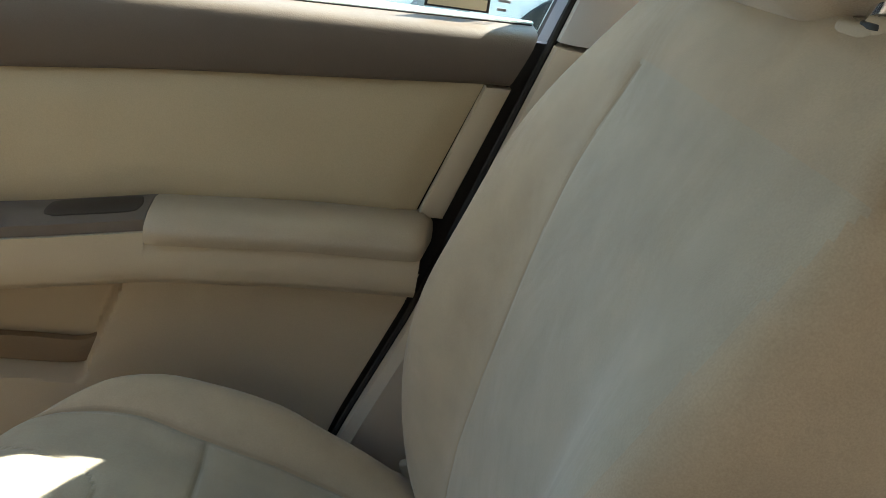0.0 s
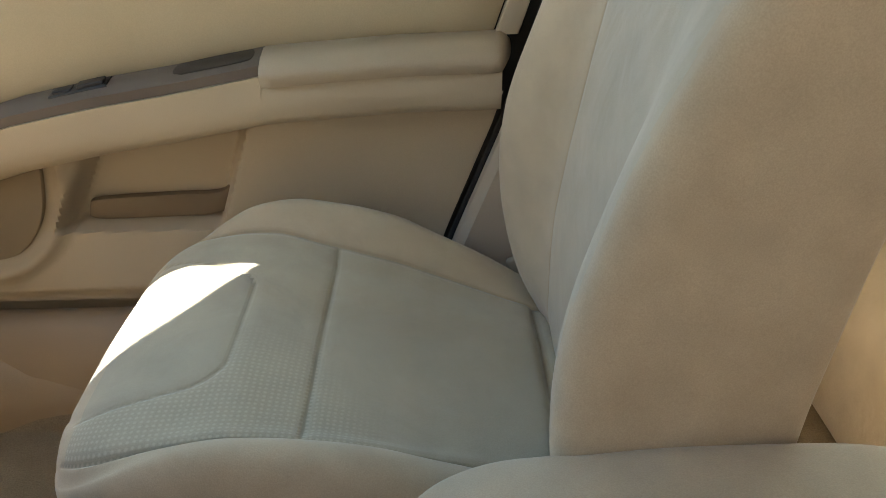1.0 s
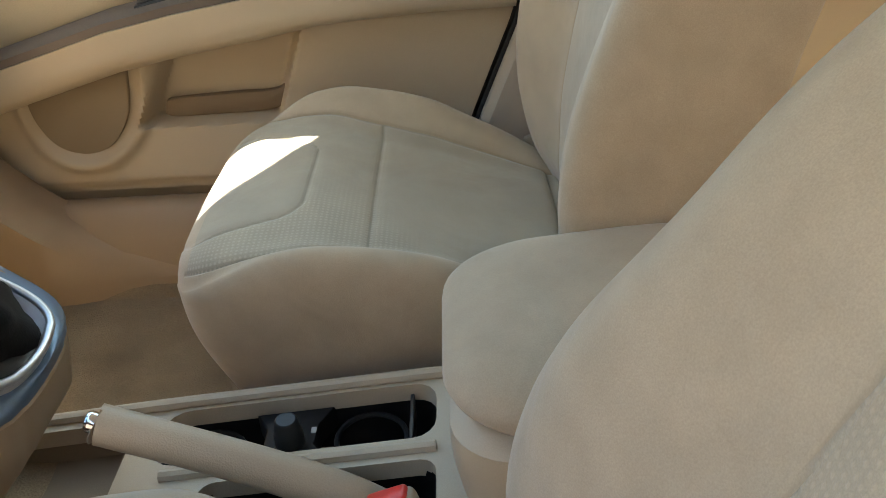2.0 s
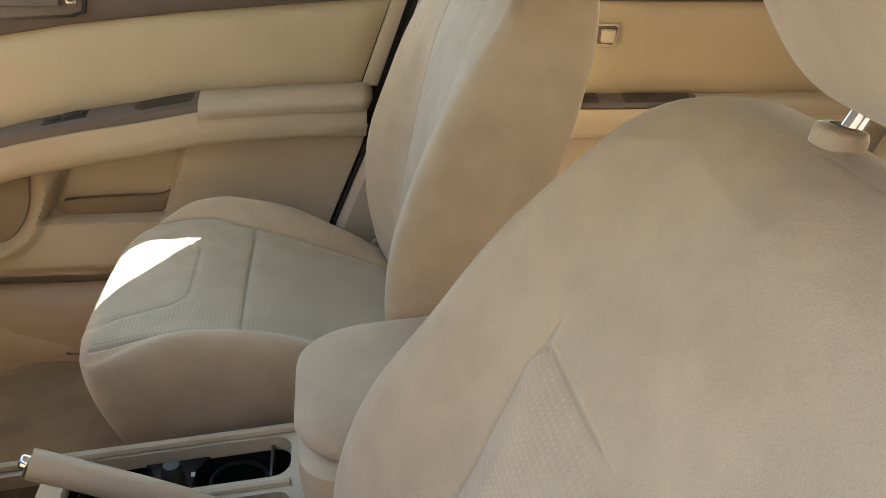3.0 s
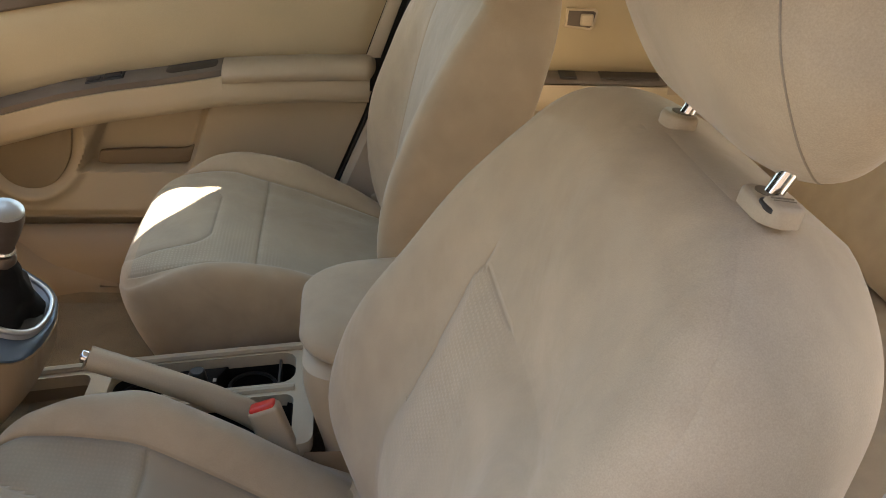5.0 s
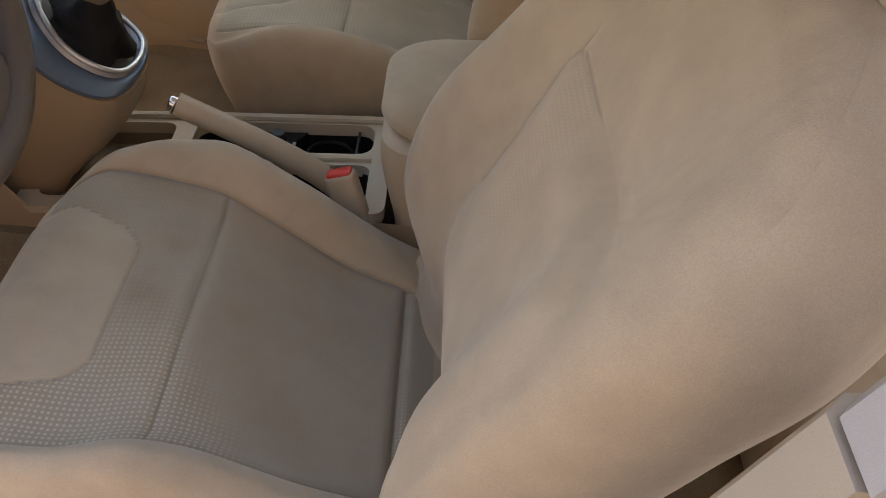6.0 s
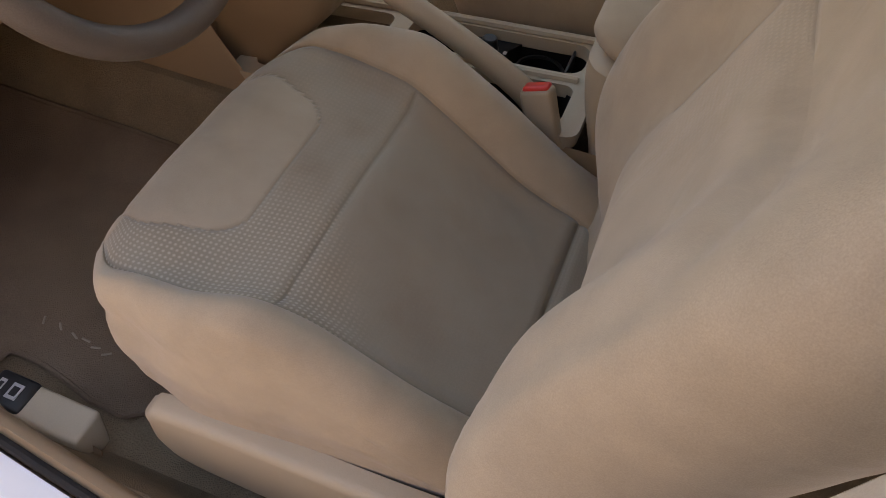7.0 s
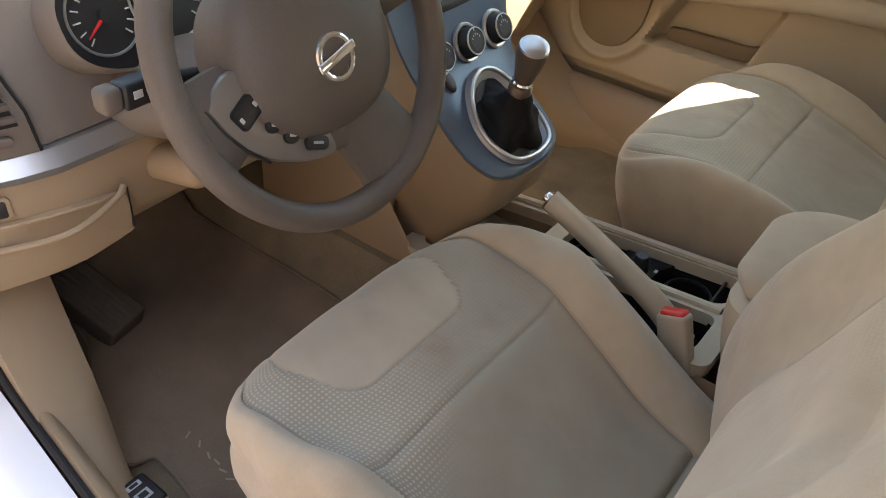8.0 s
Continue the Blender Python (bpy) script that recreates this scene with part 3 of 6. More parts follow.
def front_seat(name, label, hinge, yc, side):
    seat = thing(name, label, "car seat", group="front seats", at=(hinge[0], yc, 0.05))
    put = Matrix.Translation((hinge[0], yc, 0))
    form = FORM[side]
    seat_at = put @ Matrix.Translation(form["shift"])
    # cushion
    xs = steps(-0.472, 0.03, 0.0042, (-0.25, -0.03))
    ys = steps(-0.262, 0.262, 0.0042, (-Y0, Y0, 0))
    zs = steps(form["foot"], 0.36, 0.0085)
    c = pillow(xs, ys, zs, (0.085, 0.05, 0.06), cushion_shape(side))
    top = lambda m: m[2] > 0.355 and abs(m[1]) < Y0
    smooth_part = lambda m: side < 0 and tongue(m[0], m[1]) < 0
    sets = (("cushion_cover", CLOTH, lambda m: not (top(m) and -0.45 < m[0])),
            ("cushion_front_panel", INSERT, lambda m: top(m) and -0.45 < m[0] < -0.25 and not smooth_part(m)),
            ("cushion_rear_panel", INSERT, lambda m: top(m) and -0.25 < m[0]))
    if side < 0:
        sets += (("cushion_front_tongue", TONGUE, lambda m: top(m) and -0.45 < m[0] < -0.25 and smooth_part(m)),)
    for pname, mat, pick in sets:
        v, f, st = split(c, pick)
        ob = part(pname, ([seat_at @ q for q in v], f), mat, seat)
        with_cloth(ob, cushion_values(st, v, side))
    # backrest
    back_at = put @ Matrix.Translation((form["slide"], form["aside"], hinge[1])) @ Matrix.Rotation(radians(form["recline"]), 4, "Y")
    tilt = put @ Matrix.Translation((0, form["mount"][0], hinge[1])) @ Matrix.Rotation(radians(form["mount"][1]), 4, "Y")
    ds = steps(-0.05, 0.08, 0.009)
    ys = steps(-0.265, 0.265, 0.0045, (0,))
    ss = steps(-0.06, BH, 0.0045)
    b = pillow(ds, ys, ss, (*form["edge"], form["corner"]), back_shape(side))
    def panel(m):
        y = m[1] * eased(m[2], form["wide"]) * (eased(m[2], form["outer"]) if m[1] * side > 0 else 1.0)
        return m[0] < -0.045 and (back_seams(y, m[2], side)[3] < 0 if side < 0 else -0.225 < y < 0.10 and 0.0 < m[2] < 0.50)

    for pname, mat, pick in (("backrest_cover", CLOTH, lambda m: not panel(m)), ("backrest_panel", BACKCLOTH if side < 0 else PANELCLOTH, panel)):
        v, f, st = split(b, pick)
        ob = part(pname, ([back_at @ q for q in v], f), mat, seat)
        with_cloth(ob, back_values(st, v, side))
    # head restraint
    hs = pillow(steps(-0.062, 0.066, 0.008), steps(-0.15, 0.15, 0.008, (-0.112, 0.112)), steps(0.0, 0.225, 0.008), (0.06, 0.085, 0.075), head_shape)
    hp = form["head"]
    lift = tilt @ Matrix.Translation((hp[0], form["head_aside"], hp[2])) @ Matrix.Rotation(radians(hp[3]), 4, "Y") @ Matrix.Diagonal((*form["head_size"], 1))
    head = part("head_restraint", ([lift @ q for q in hs[0]], hs[1]), CLOTH, seat, "padded cloth head restraint")
    with_cloth(head, [(0.0, 0.0, 0.0, 0.0, 0.0) for k in hs[3]])
    for sd in (-1, 1) if side < 0 else ():
        part("sewn_seam", tube([lift @ q for q in cut_line(hs, Vector((-0.5388, -0.6433 * sd, -0.5439)), -0.09290)], 0.0008, 6), THREAD, head, "sewn seam")
    gd, gy, gs = form["guide"]
    for sd, y in ((-1, form["guide_y"] - gy), (1, form["guide_y"] + gy)):
        post = [tilt @ Vector((gd, y, s)) for s in (BH - 0.05, hp[2] + 0.06)]
        part("post", tube(post, 0.0058, 14), CHROME, seat, "chrome head restraint post")
        m = tilt @ Matrix.Translation((gd - 0.003, y, gs + 0.002)) @ Matrix.Rotation(radians(-18), 4, "Y")
        out = rounded(-0.0135, 0.0135, -0.030 if sd < 0 else -0.015, 0.0145, 0.013)
        guide = part("post_guide", prism(out, lambda u, v, w: m @ Vector((u, v, w - 0.004)), 0.0105, 0.004, 4), PAD, seat, "beige plastic post guide")
        part("post_hole", lathe([(0.0, 0.0), (0.0074, 0.0), (0.0077, 0.0008), (0.0, 0.0008)], m @ Matrix.Translation((0.001, 0.0, 0.0064)), 20), GROOVE, guide, "dark slot round the post")
        if sd < 0:
            part("button_gap", prism(rounded(-0.0118, 0.0118, -0.031, -0.0105, 0.006), lambda u, v, w: m @ Vector((u, v, w + 0.0045)), 0.003, 0.001, 2), BLACK, guide, "dark gap round the button")
            part("release_button", prism(rounded(-0.0105, 0.0105, -0.033, -0.0122, 0.006), lambda u, v, w: m @ Vector((u, v, w - 0.002)), 0.0125, 0.004, 4), PAD, guide)
            for k in range(4):
                bm = rbox((0, 0, 0), (0.015, 0.0014, 0.0012), 0.0005, 1)
                for v in bm.verts:
                    v.co = m @ (v.co + Vector((0.0, -0.0185 - 0.0036 * k, 0.0107 - 0.0004 * k * k)))
                part("rib", bm, GROOVE, guide)
    # plastic side shields and runners
    for sd in (-1, 1):
        out = curve([(-0.37, 0.245), (-0.33, 0.262), (-0.1, 0.262), (0.06, 0.275), (0.12, 0.25), (0.1, 0.17), (-0.05, 0.155), (-0.3, 0.165), (-0.36, 0.195), (-0.37, 0.245)], 5)[:-1]
        sh = prism([(u, v) for u, v in out], lambda u, v, w: put @ Vector((u, sd * (0.222 + w), v)), 0.026, 0.011, 4)
        part("side_shield", sh, BEIGE, seat, "beige plastic seat side shield")
        bm = rbox(put @ Vector((-0.15, sd * 0.19, 0.105)), (0.46, 0.035, 0.12), 0.008)
        part("runner", bm, BLACK, seat)
    bm = rbox(put @ Vector((-0.17, 0, 0.19)), (0.42, 0.4, 0.05), 0.02)
    part("seat_pan", bm, BLACK, seat)
    return seat


# ---------- ground and cabin shell ----------
GZ = -0.30


def setting(name, label, category):
    return thing(name, label, category, kind="structure")


ground = part("ground", ([(-400, -400, GZ), (400, -400, GZ), (400, 400, GZ), (-400, 400, GZ)], [(0, 1, 2, 3)]), ASPHALT, smooth=False)
# Unseen wall, added only to hold back sky light on the driver's side.
sky_block = part("sky_block_wall", rbox((0.5, -2.75, 1.3), (12.0, 0.2, 3.2), 0.02, 1), SKYBLOCK)
tagged(sky_block, "unseen dark wall added to hold back sky light", "wall", kind="structure")
tagged(ground, "grey sun-bleached asphalt parking ground", "ground", kind="structure")


def sheet(us, vs, place):
    verts = [place(u, v) for u in us for v in vs]
    n = len(vs)
    return verts, [(i * n + k, i * n + k + 1, (i + 1) * n + k + 1, (i + 1) * n + k) for i in range(len(us) - 1) for k in range(n - 1)]


def solid(us, vs, top, thick):
    """A sheet with thickness: top(u, v) and the same lowered by thick (a vector)."""
    a, f = sheet(us, vs, top)
    n, nu, nv = len(a), len(us), len(vs)
    b = [Vector(q) + Vector(thick) for q in a]
    faces = f + [tuple(n + i for i in q[::-1]) for q in f]
    rim = [k for k in range(nv)] + [i * nv + nv - 1 for i in range(1, nu)] + [(nu - 1) * nv + k for k in range(nv - 2, -1, -1)] + [i * nv for i in range(nu - 2, 0, -1)]
    for i, j in zip(rim, rim[1:] + rim[:1]):
        faces.append((i, j, n + j, n + i))
    return list(a) + b, faces


def floor_z(x, y):
    z = 0.09
    z += 0.42 * smooth01(-x, 0.95, 1.35)                       # toe board
    z += 0.0035 * noise.noise(Vector((x * 6, y * 6, 0)))
    for e, s in ((-0.26, -1), (0.94, 1)):                        # rises to the sills
        z += 0.10 * smooth01(s * (y - e), 0.0, 0.06)
    z += 0.14 * smooth01(0.17 - abs(y - 0.34), -0.03, 0.05)      # tunnel
    z += 0.03 * smooth01(x, 0.28, 0.40) * (1 - smooth01(x, 0.5, 0.62))
    return z


floor = setting("floor", "worn brown carpet of the cabin floor", "floor")
part("carpet", solid(steps(-1.38, 1.45, 0.03), steps(-0.36, 1.04, 0.02), lambda u, v: Vector((u, v, floor_z(u, v))), (0, 0, -0.05)), CARPET, floor)

# roof shell with headliner, unseen; run back over the rear window to block sun
def roof_z(x, y):
    return 1.205 - 0.10 * ((x - 0.25) / 1.0) ** 2 - 0.09 * abs((y - 0.34) / 0.62) ** 3.2


roof = setting("ceiling", "pale cloth headliner, unseen, run back to keep sun off the rear seat", "ceiling")
part("headliner", solid(steps(-0.48, 1.58, 0.05), steps(-0.30, 0.98, 0.04), lambda u, v: Vector((u, v, roof_z(u, v))), (0, 0, 0.02)), LINER, roof)
part("roof_panel", solid(steps(-0.50, 1.60, 0.05), steps(-0.31, 0.99, 0.04), lambda u, v: Vector((u, v, roof_z(u, v) + 0.025)), (0, 0, 0.012)), WHITE, roof, "white painted roof panel")


def side_y(inner, s):
    """Mirrors a depth on the passenger side onto side s."""
    return inner if s > 0 else 0.68 - inner


def pillar_x(z):
    return lerp_table(z, [(0.15, -0.095), (0.33, -0.030), (0.48, 0.032), (0.62, 0.080), (0.8, 0.139), (0.9, 0.17), (1.0, 0.192), (1.2, 0.225)])


def b_pillar(s):
    out = 0.0 if s > 0 else 0.055            # the open side shows the pillar further out and back
    back = 0.0 if s > 0 else 0.026
    seam = 0.798 if s > 0 else 0.765
    sd = setting("pillar_%d" % (1 if s > 0 else 2), "pale beige plastic trim of the middle body pillar", "pillar")

    def ring(z, wide, y0):
        x0 = pillar_x(z) + (0.006 if s > 0 else 0.027)
        y0 = y0 + out - 0.10 * smooth01(z, 0.85, 1.15)
        pts = [(x0, y0 + 0.05), (x0, y0 + 0.012), (x0 + 0.012, y0), (x0 + wide * 0.5, y0 - 0.008), (x0 + wide - 0.012, y0), (x0 + wide, y0 + 0.014), (x0 + wide, y0 + 0.05)]
        return [Vector((px, side_y(py, s), z)) for px, py in pts]

    lower = [ring(z, lerp_table(z, [(0.15, 0.34), (0.35, 0.24), (0.6, 0.19), (0.8, 0.165)]), 1.0) for z in steps(0.15, seam - 0.002, 0.04)]
    part("lower_trim", loft(lower), PILLAR, sd)
    upper = [ring(z, lerp_table(z, [(0.8, 0.155), (1.17, 0.12)]), 1.006) for z in steps(seam + 0.003, 1.14, 0.04)]
    part("upper_trim", loft(upper), GREYTRIM, sd, "grey upper pillar trim")
    # belt reel cover joint and door seal
    seal = [(pillar_x(z) + 0.004, side_y(1.035 + out - 0.10 * smooth01(z, 0.85, 1.15), s), z) for z in steps(0.17, 1.12, 0.03)]
    if s > 0:
        part("door_seal", tube(seal, 0.0045, 8), RUBBER, sd, "black rubber door seal")
        # Black filler added behind the door gap to stop sun leaking through.
        filler = [[Vector((pillar_x(z) + dx, dy, z)) for dx, dy in ((-0.05, 1.075), (0.05, 1.075), (0.05, 1.09), (-0.05, 1.09))] for z in steps(0.15, 0.79, 0.08)]
        part("gap_filler", loft(filler), BLACK, sd, "black filler added behind the door gap")
    outer = [[Vector((pillar_x(z) + back + dx, side_y(1.09 + out - 0.1 * smooth01(z, 0.85, 1.15) + dy, s), z)) for dx, dy in ((0.012, 0), (0.17, 0), (0.17, 0.05), (0.012, 0.05))] for z in steps(0.1, 1.14, 0.08)]
    part("outer_panel", loft(outer), WHITE if s < 0 else BLACK, sd)
    return sd


b_pillar(1)
b_pillar(-1)

# roof rails, windscreen pillars, rear quarter and windscreen
for s in (1, -1):
    rail = setting("roof_rail", "pale trim of the roof rail over the doors", "roof rail")
    pts = [(-0.46, side_y(0.965, s), 1.125), (-0.1, side_y(0.968, s), 1.15), (0.3, side_y(0.968, s), 1.153), (0.8, side_y(0.963, s), 1.13), (1.15, side_y(0.95, s), 1.075)]
    part("rail_trim", tube(curve(pts, 6), 0.034, 10), LINER, rail)
    ap = setting("windscreen_pillar", "pale trim of the windscreen pillar", "pillar")
    part("pillar_trim", tube(curve([(-0.44, side_y(0.965, s), 1.13), (-0.75, side_y(1.0, s), 1.0), (-1.05, side_y(1.035, s), 0.87), (-1.3, side_y(1.05, s), 0.76)], 6), 0.032, 10), LINER, ap)
    qp = setting("quarter_panel", "pale trim beside the rear seat", "panel")
    part("quarter_trim", prism([(1.0, 0.05), (1.5, 0.05), (1.5, 0.86), (1.3, 1.0), (1.12, 1.13), (1.02, 1.1), (1.2, 0.85), (1.0, 0.8)],
                               lambda u, v, w: Vector((u, side_y(1.06 - w, s), v)), 0.05, 0.01), LINER, qp)
screen = setting("windscreen", "clear curved windscreen glass", "windscreen")
g = part("pane", solid(steps(-1.28, -0.47, 0.1), steps(-0.33, 1.01, 0.08),
                   lambda u, v: Vector((u - 0.10 + 0.10 * ((v - 0.34) / 0.67) ** 2 * 1.0, v, 0.80 + (u + 1.28) * 0.46)), (0, 0, 0.005)), GLASS, screen)
g.visible_shadow = False
rearwall = setting("rear_bulkhead", "pale trimmed panel behind the rear seat", "panel")
part("shelf", rbox((1.42, 0.34, 0.80), (0.4, 1.36, 0.03), 0.01), LINER, rearwall)
part("back_panel", rbox((1.62, 0.34, 0.35), (0.03, 1.4, 0.95), 0.01), BLACK, rearwall)


# Unseen firewall and cowl panels, added to stop light leaking into the footwell.
firewall = setting("firewall", "unseen black firewall added to keep light out of the footwell", "panel")
part("felt", rbox((-1.43, 0.34, 0.42), (0.04, 1.62, 0.78), 0.01, 1), RUBBER, firewall)
for s in (1, -1):
    cowl = setting("cowl_block", "unseen white body panel added to block light ahead of the door", "panel")
    part("skin", rbox((-1.225, side_y(1.125, s), 0.42), (0.37, 0.03, 0.78), 0.01, 1), WHITE, cowl)
    part("lining", rbox((-1.225, side_y(1.095, s), 0.42), (0.37, 0.02, 0.76), 0.004, 1), RUBBER, cowl, "dark lining")


# ---------- passenger front door ----------
def rear_edge(z):
    return pillar_x(z) - 0.003


def y_door(u, v, w):
    return Vector((u, 1.055 - w, v))


door = thing("door_1", "closed front passenger door with beige and taupe trim", "car door", kind="structure")
core = [(-0.98, 0.80), (-0.98, 0.36), (-0.90, 0.24), (-0.82, 0.17), (-0.72, 0.14)] + [(rear_edge(z), z) for z in steps(0.14, 0.8, 0.06)]
part("door_core", prism(core, lambda u, v, w: Vector((u, 1.112 - w, v)), 0.018, 0.004), BEIGE, door)


def trim_low(x):
    return lerp_table(x, [(-1.0, 0.585), (-0.75, 0.637), (-0.521, 0.682), (-0.425, 0.698), (-0.229, 0.719), (-0.077, 0.731), (0.11, 0.746)])


def sill_top(x):
    return lerp_table(x, [(-1.0, 0.778), (-0.5, 0.787), (0.13, 0.803)])


def upper_trim_mesh(x0, x1, low, top, slant):
    rings = []
    for k in range(33):
        t = k / 32
        lo, hi = low(x0 + (x1 - x0) * t), top(x0 + (x1 - x0) * t)
        sec = [(1.062, lo), (1.044, lo + 0.001), (1.038, lo + 0.006), (1.03, (lo + hi) / 2), (1.028, hi - 0.014), (1.034, hi - 0.004), (1.046, hi), (1.085, hi + 0.003), (1.10, hi - 0.004), (1.10, lo)]
        rings.append([Vector((x0 + (x1 - x0) * t + (slant * (z - 0.8) * t), y, z)) for y, z in sec])
    return loft(rings)


part("upper_trim", upper_trim_mesh(-0.98, 0.127, trim_low, sill_top, 0.36), TAUPE, door, "dark taupe plastic window ledge trim")


def band_top(x):
    return lerp_table(x, [(-0.9, 0.42), (-0.75, 0.477), (-0.549, 0.534), (-0.448, 0.554), (-0.356, 0.568), (-0.243, 0.588), (-0.086, 0.598), (0.06, 0.600)])


# padded insert between ledge and armrest
def insert_sheet(x0, edge, z_lo, z_hi, yb=1.052):
    rings = []
    n = 14
    for k in range(41):
        t = k / 40
        row = []
        for j in range(n + 1):
            q = j / n
            lo, hi = z_lo(x0 + (edge(0.6) - x0) * t), z_hi(x0 + (edge(0.7) - x0) * t)
            z = lo + (hi - lo) * q
            x = x0 + (edge(z) - x0) * t
            y = yb - 0.010 * (1 - (2 * q - 1) ** 6) * (1 - (2 * t - 1) ** 40)
            row.append(Vector((x, y, z)))
        rings.append(row)
    return loft(rings, closed=False)


part("insert_panel", insert_sheet(-0.95, lambda z: lerp_table(z, [(0.6, 0.030), (0.745, 0.083)]), lambda x: band_top(x) - 0.012, lambda x: trim_low(x) + 0.003), VINYL, door, "beige vinyl door insert")
strip = [(0.0305, 0.594), (0.0835, 0.744), (0.1105, 0.744), (0.0585, 0.594)]
part("end_strip", prism(strip, y_door, 0.014, 0.003), BEIGE, door)


# armrest ledge, in three lengths of one profile
def arm_ring(x, grow=0.0):
    z = band_top(x)
    sec = [(1.056, z - 0.002), (1.03, z + 0.001), (1.005, z - 0.004 + grow), (0.992, z - 0.010 + grow), (0.985 - grow, z - 0.017), (0.984 - grow, z - 0.026), (0.99 - grow, z - 0.036)]
    low = [(0.9895, z - 0.052), (0.993, z - 0.074), (1.003, z - 0.085), (1.012, z - 0.088), (1.056, z - 0.086)]
    return sec, low


def arm_piece(x0, x1, pick, grow=0.0, round_end=False):
    rings = []
    for x in steps(x0, x1, 0.006):
        g = grow * smooth01(x, x0, x0 + 0.012) * (1 - (smooth01(x, x1 - 0.03, x1) if round_end else 0))
        sec = pick(*arm_ring(x, g))
        k = 1 - (0.6 * smooth01(x, x1 - 0.022, x1) ** 3 if round_end else 0)
        zc, kz = band_top(x) - 0.022, 1 - (0.55 * smooth01(x, x1 - 0.02, x1) ** 4 if round_end else 0)
        rings.append([Vector((x + 0.02 * (q[1] - 0.56), 1.056 + (q[0] - 1.056) * k, zc + (q[1] - zc) * kz)) for q in sec])
    return loft(rings)


part("armrest_pad", arm_piece(-0.2462, 0.048, lambda a, b: a + [(1.056, a[-1][1])], 0.004, True), PAD, door, "padded vinyl armrest")
part("switch_panel", arm_piece(-0.80, -0.247, lambda a, b: a[:4] + [(0.992, a[3][1] - 0.012), (1.056, a[3][1] - 0.012)]), TAUPE, door, "taupe switch strip")
part("armrest_rail", arm_piece(-0.80, -0.247, lambda a, b: [(1.056, a[3][1] - 0.0125), (0.988, a[3][1] - 0.0125)] + a[6:] + b), BEIGE, door)
part("armrest_rail", arm_piece(-0.247, 0.036, lambda a, b: [(1.056, a[-1][1] - 0.0005), (a[-1][0] + 0.002, a[-1][1] - 0.0005)] + b), BEIGE, door)


def on_ledge(x0, x1, y0, y1, up, thick, name, mat, rad, parent, label=""):
    out = [(x0 + rad, y0), (x1 - rad, y0), (x1, y0 + rad * 0.6), (x1, y1 - rad * 0.6), (x1 - rad, y1), (x0 + rad, y1), (x0, y1 - rad * 0.6), (x0, y0 + rad * 0.6)]
    out = [tuple(q) for q in curve(out + [out[0]], 3)[:-1]]
    return part(name, prism(out, lambda u, v, w: Vector((u, v, band_top(u) - 0.004 - 0.16 * (1.03 - v) + up + w)), thick, thick * 0.4), mat, parent, label)


on_ledge(-0.352, -0.256, 1.003, 1.035, 0.0035, 0.0015, "pull_cup", CUP, 0.012, door, "flat dark plate standing for the shaded recess of the pull cup")
sw = on_ledge(-0.505, -0.433, 1.006, 1.03, 0.0035, 0.003, "window_switch", BLACK, 0.004, door, "black window switch")
on_ledge(-0.47, -0.437, 1.011, 1.025, 0.0065, 0.004, "rocker", BLACK, 0.003, sw)
on_ledge(-0.501, -0.477, 1.011, 1.025, 0.0065, 0.002, "lock_button", BLACK, 0.003, sw)


# lower panel with storage recess
def lower_y(x, z):
    y = 1.046 - 0.012 * smooth01(-z, -0.36, -0.26)
    left, right = -0.550 + 0.5 * (z - 0.358), -0.290 + 0.36 * (z - 0.468)
    hole = smooth01(x, left, left + 0.018) * (1 - smooth01(x, right - 0.012, right + 0.004))
    cap = band_top(x) - 0.092
    hole *= smooth01(z, 0.341, 0.352) * (1 - smooth01(z, cap, cap + 0.012))
    y += 0.043 * hole
    # raised rim round the loudspeaker
    cx, hz = -0.632, 0.40
    r = math.hypot((x - cx - 0.12 * (z - hz)) / 0.088, max(0.0, (hz - z)) / 0.10)
    y -= 0.012 * math.exp(-((r - 1.12) / 0.13) ** 2) * (1 - smooth01(z, 0.45, 0.5))
    y += 0.010 * smooth01(-z, -0.262, -0.242)
    return y


rows = []
for x in steps(-0.93, 0.11, 0.005):
    row = []
    for q in steps(0, 1, 0.016):
        hi = band_top(x) - 0.076
        lo = 0.238 + 0.10 * smooth01(-x, 0.74, 0.93)
        z = lo + (hi - lo) * q
        xx = min(x, rear_edge(z) - 0.002)
        row.append(Vector((xx, lower_y(xx, z), z)))
    rows.append(row)
part("lower_panel", loft(rows, closed=False), BEIGE, door)
top_edge = curve([(-0.516, 0.378), (-0.502, 0.386), (-0.40, 0.391), (-0.345, 0.392), (-0.322, 0.402), (-0.305, 0.424)], 5)
low_edge = curve([(-0.301, 0.405), (-0.318, 0.375), (-0.35, 0.360), (-0.42, 0.357), (-0.50, 0.356), (-0.52, 0.361)], 5)
# A solid plate, no opening: the slot's shade is put into its colour.
part("map_pocket", prism([tuple(p) for p in top_edge + low_edge], lambda u, v, w: Vector((u, 1.083 - w, v - 0.008)), 0.012, 0.003), SHADEBROWN, door, "dark plate standing for the shaded slot of the map pocket")
sp = curve([(-0.545, 0.50), (-0.553, 0.43), (-0.566, 0.37), (-0.60, 0.322), (-0.645, 0.306), (-0.69, 0.322), (-0.715, 0.37), (-0.715, 0.43), (-0.70, 0.46)], 6)
part("speaker_grille", prism([tuple(p) for p in sp], lambda u, v, w: Vector((u, 1.05 - w, v)), 0.014, 0.004), GRILLE, door, "fabric-look speaker grille")

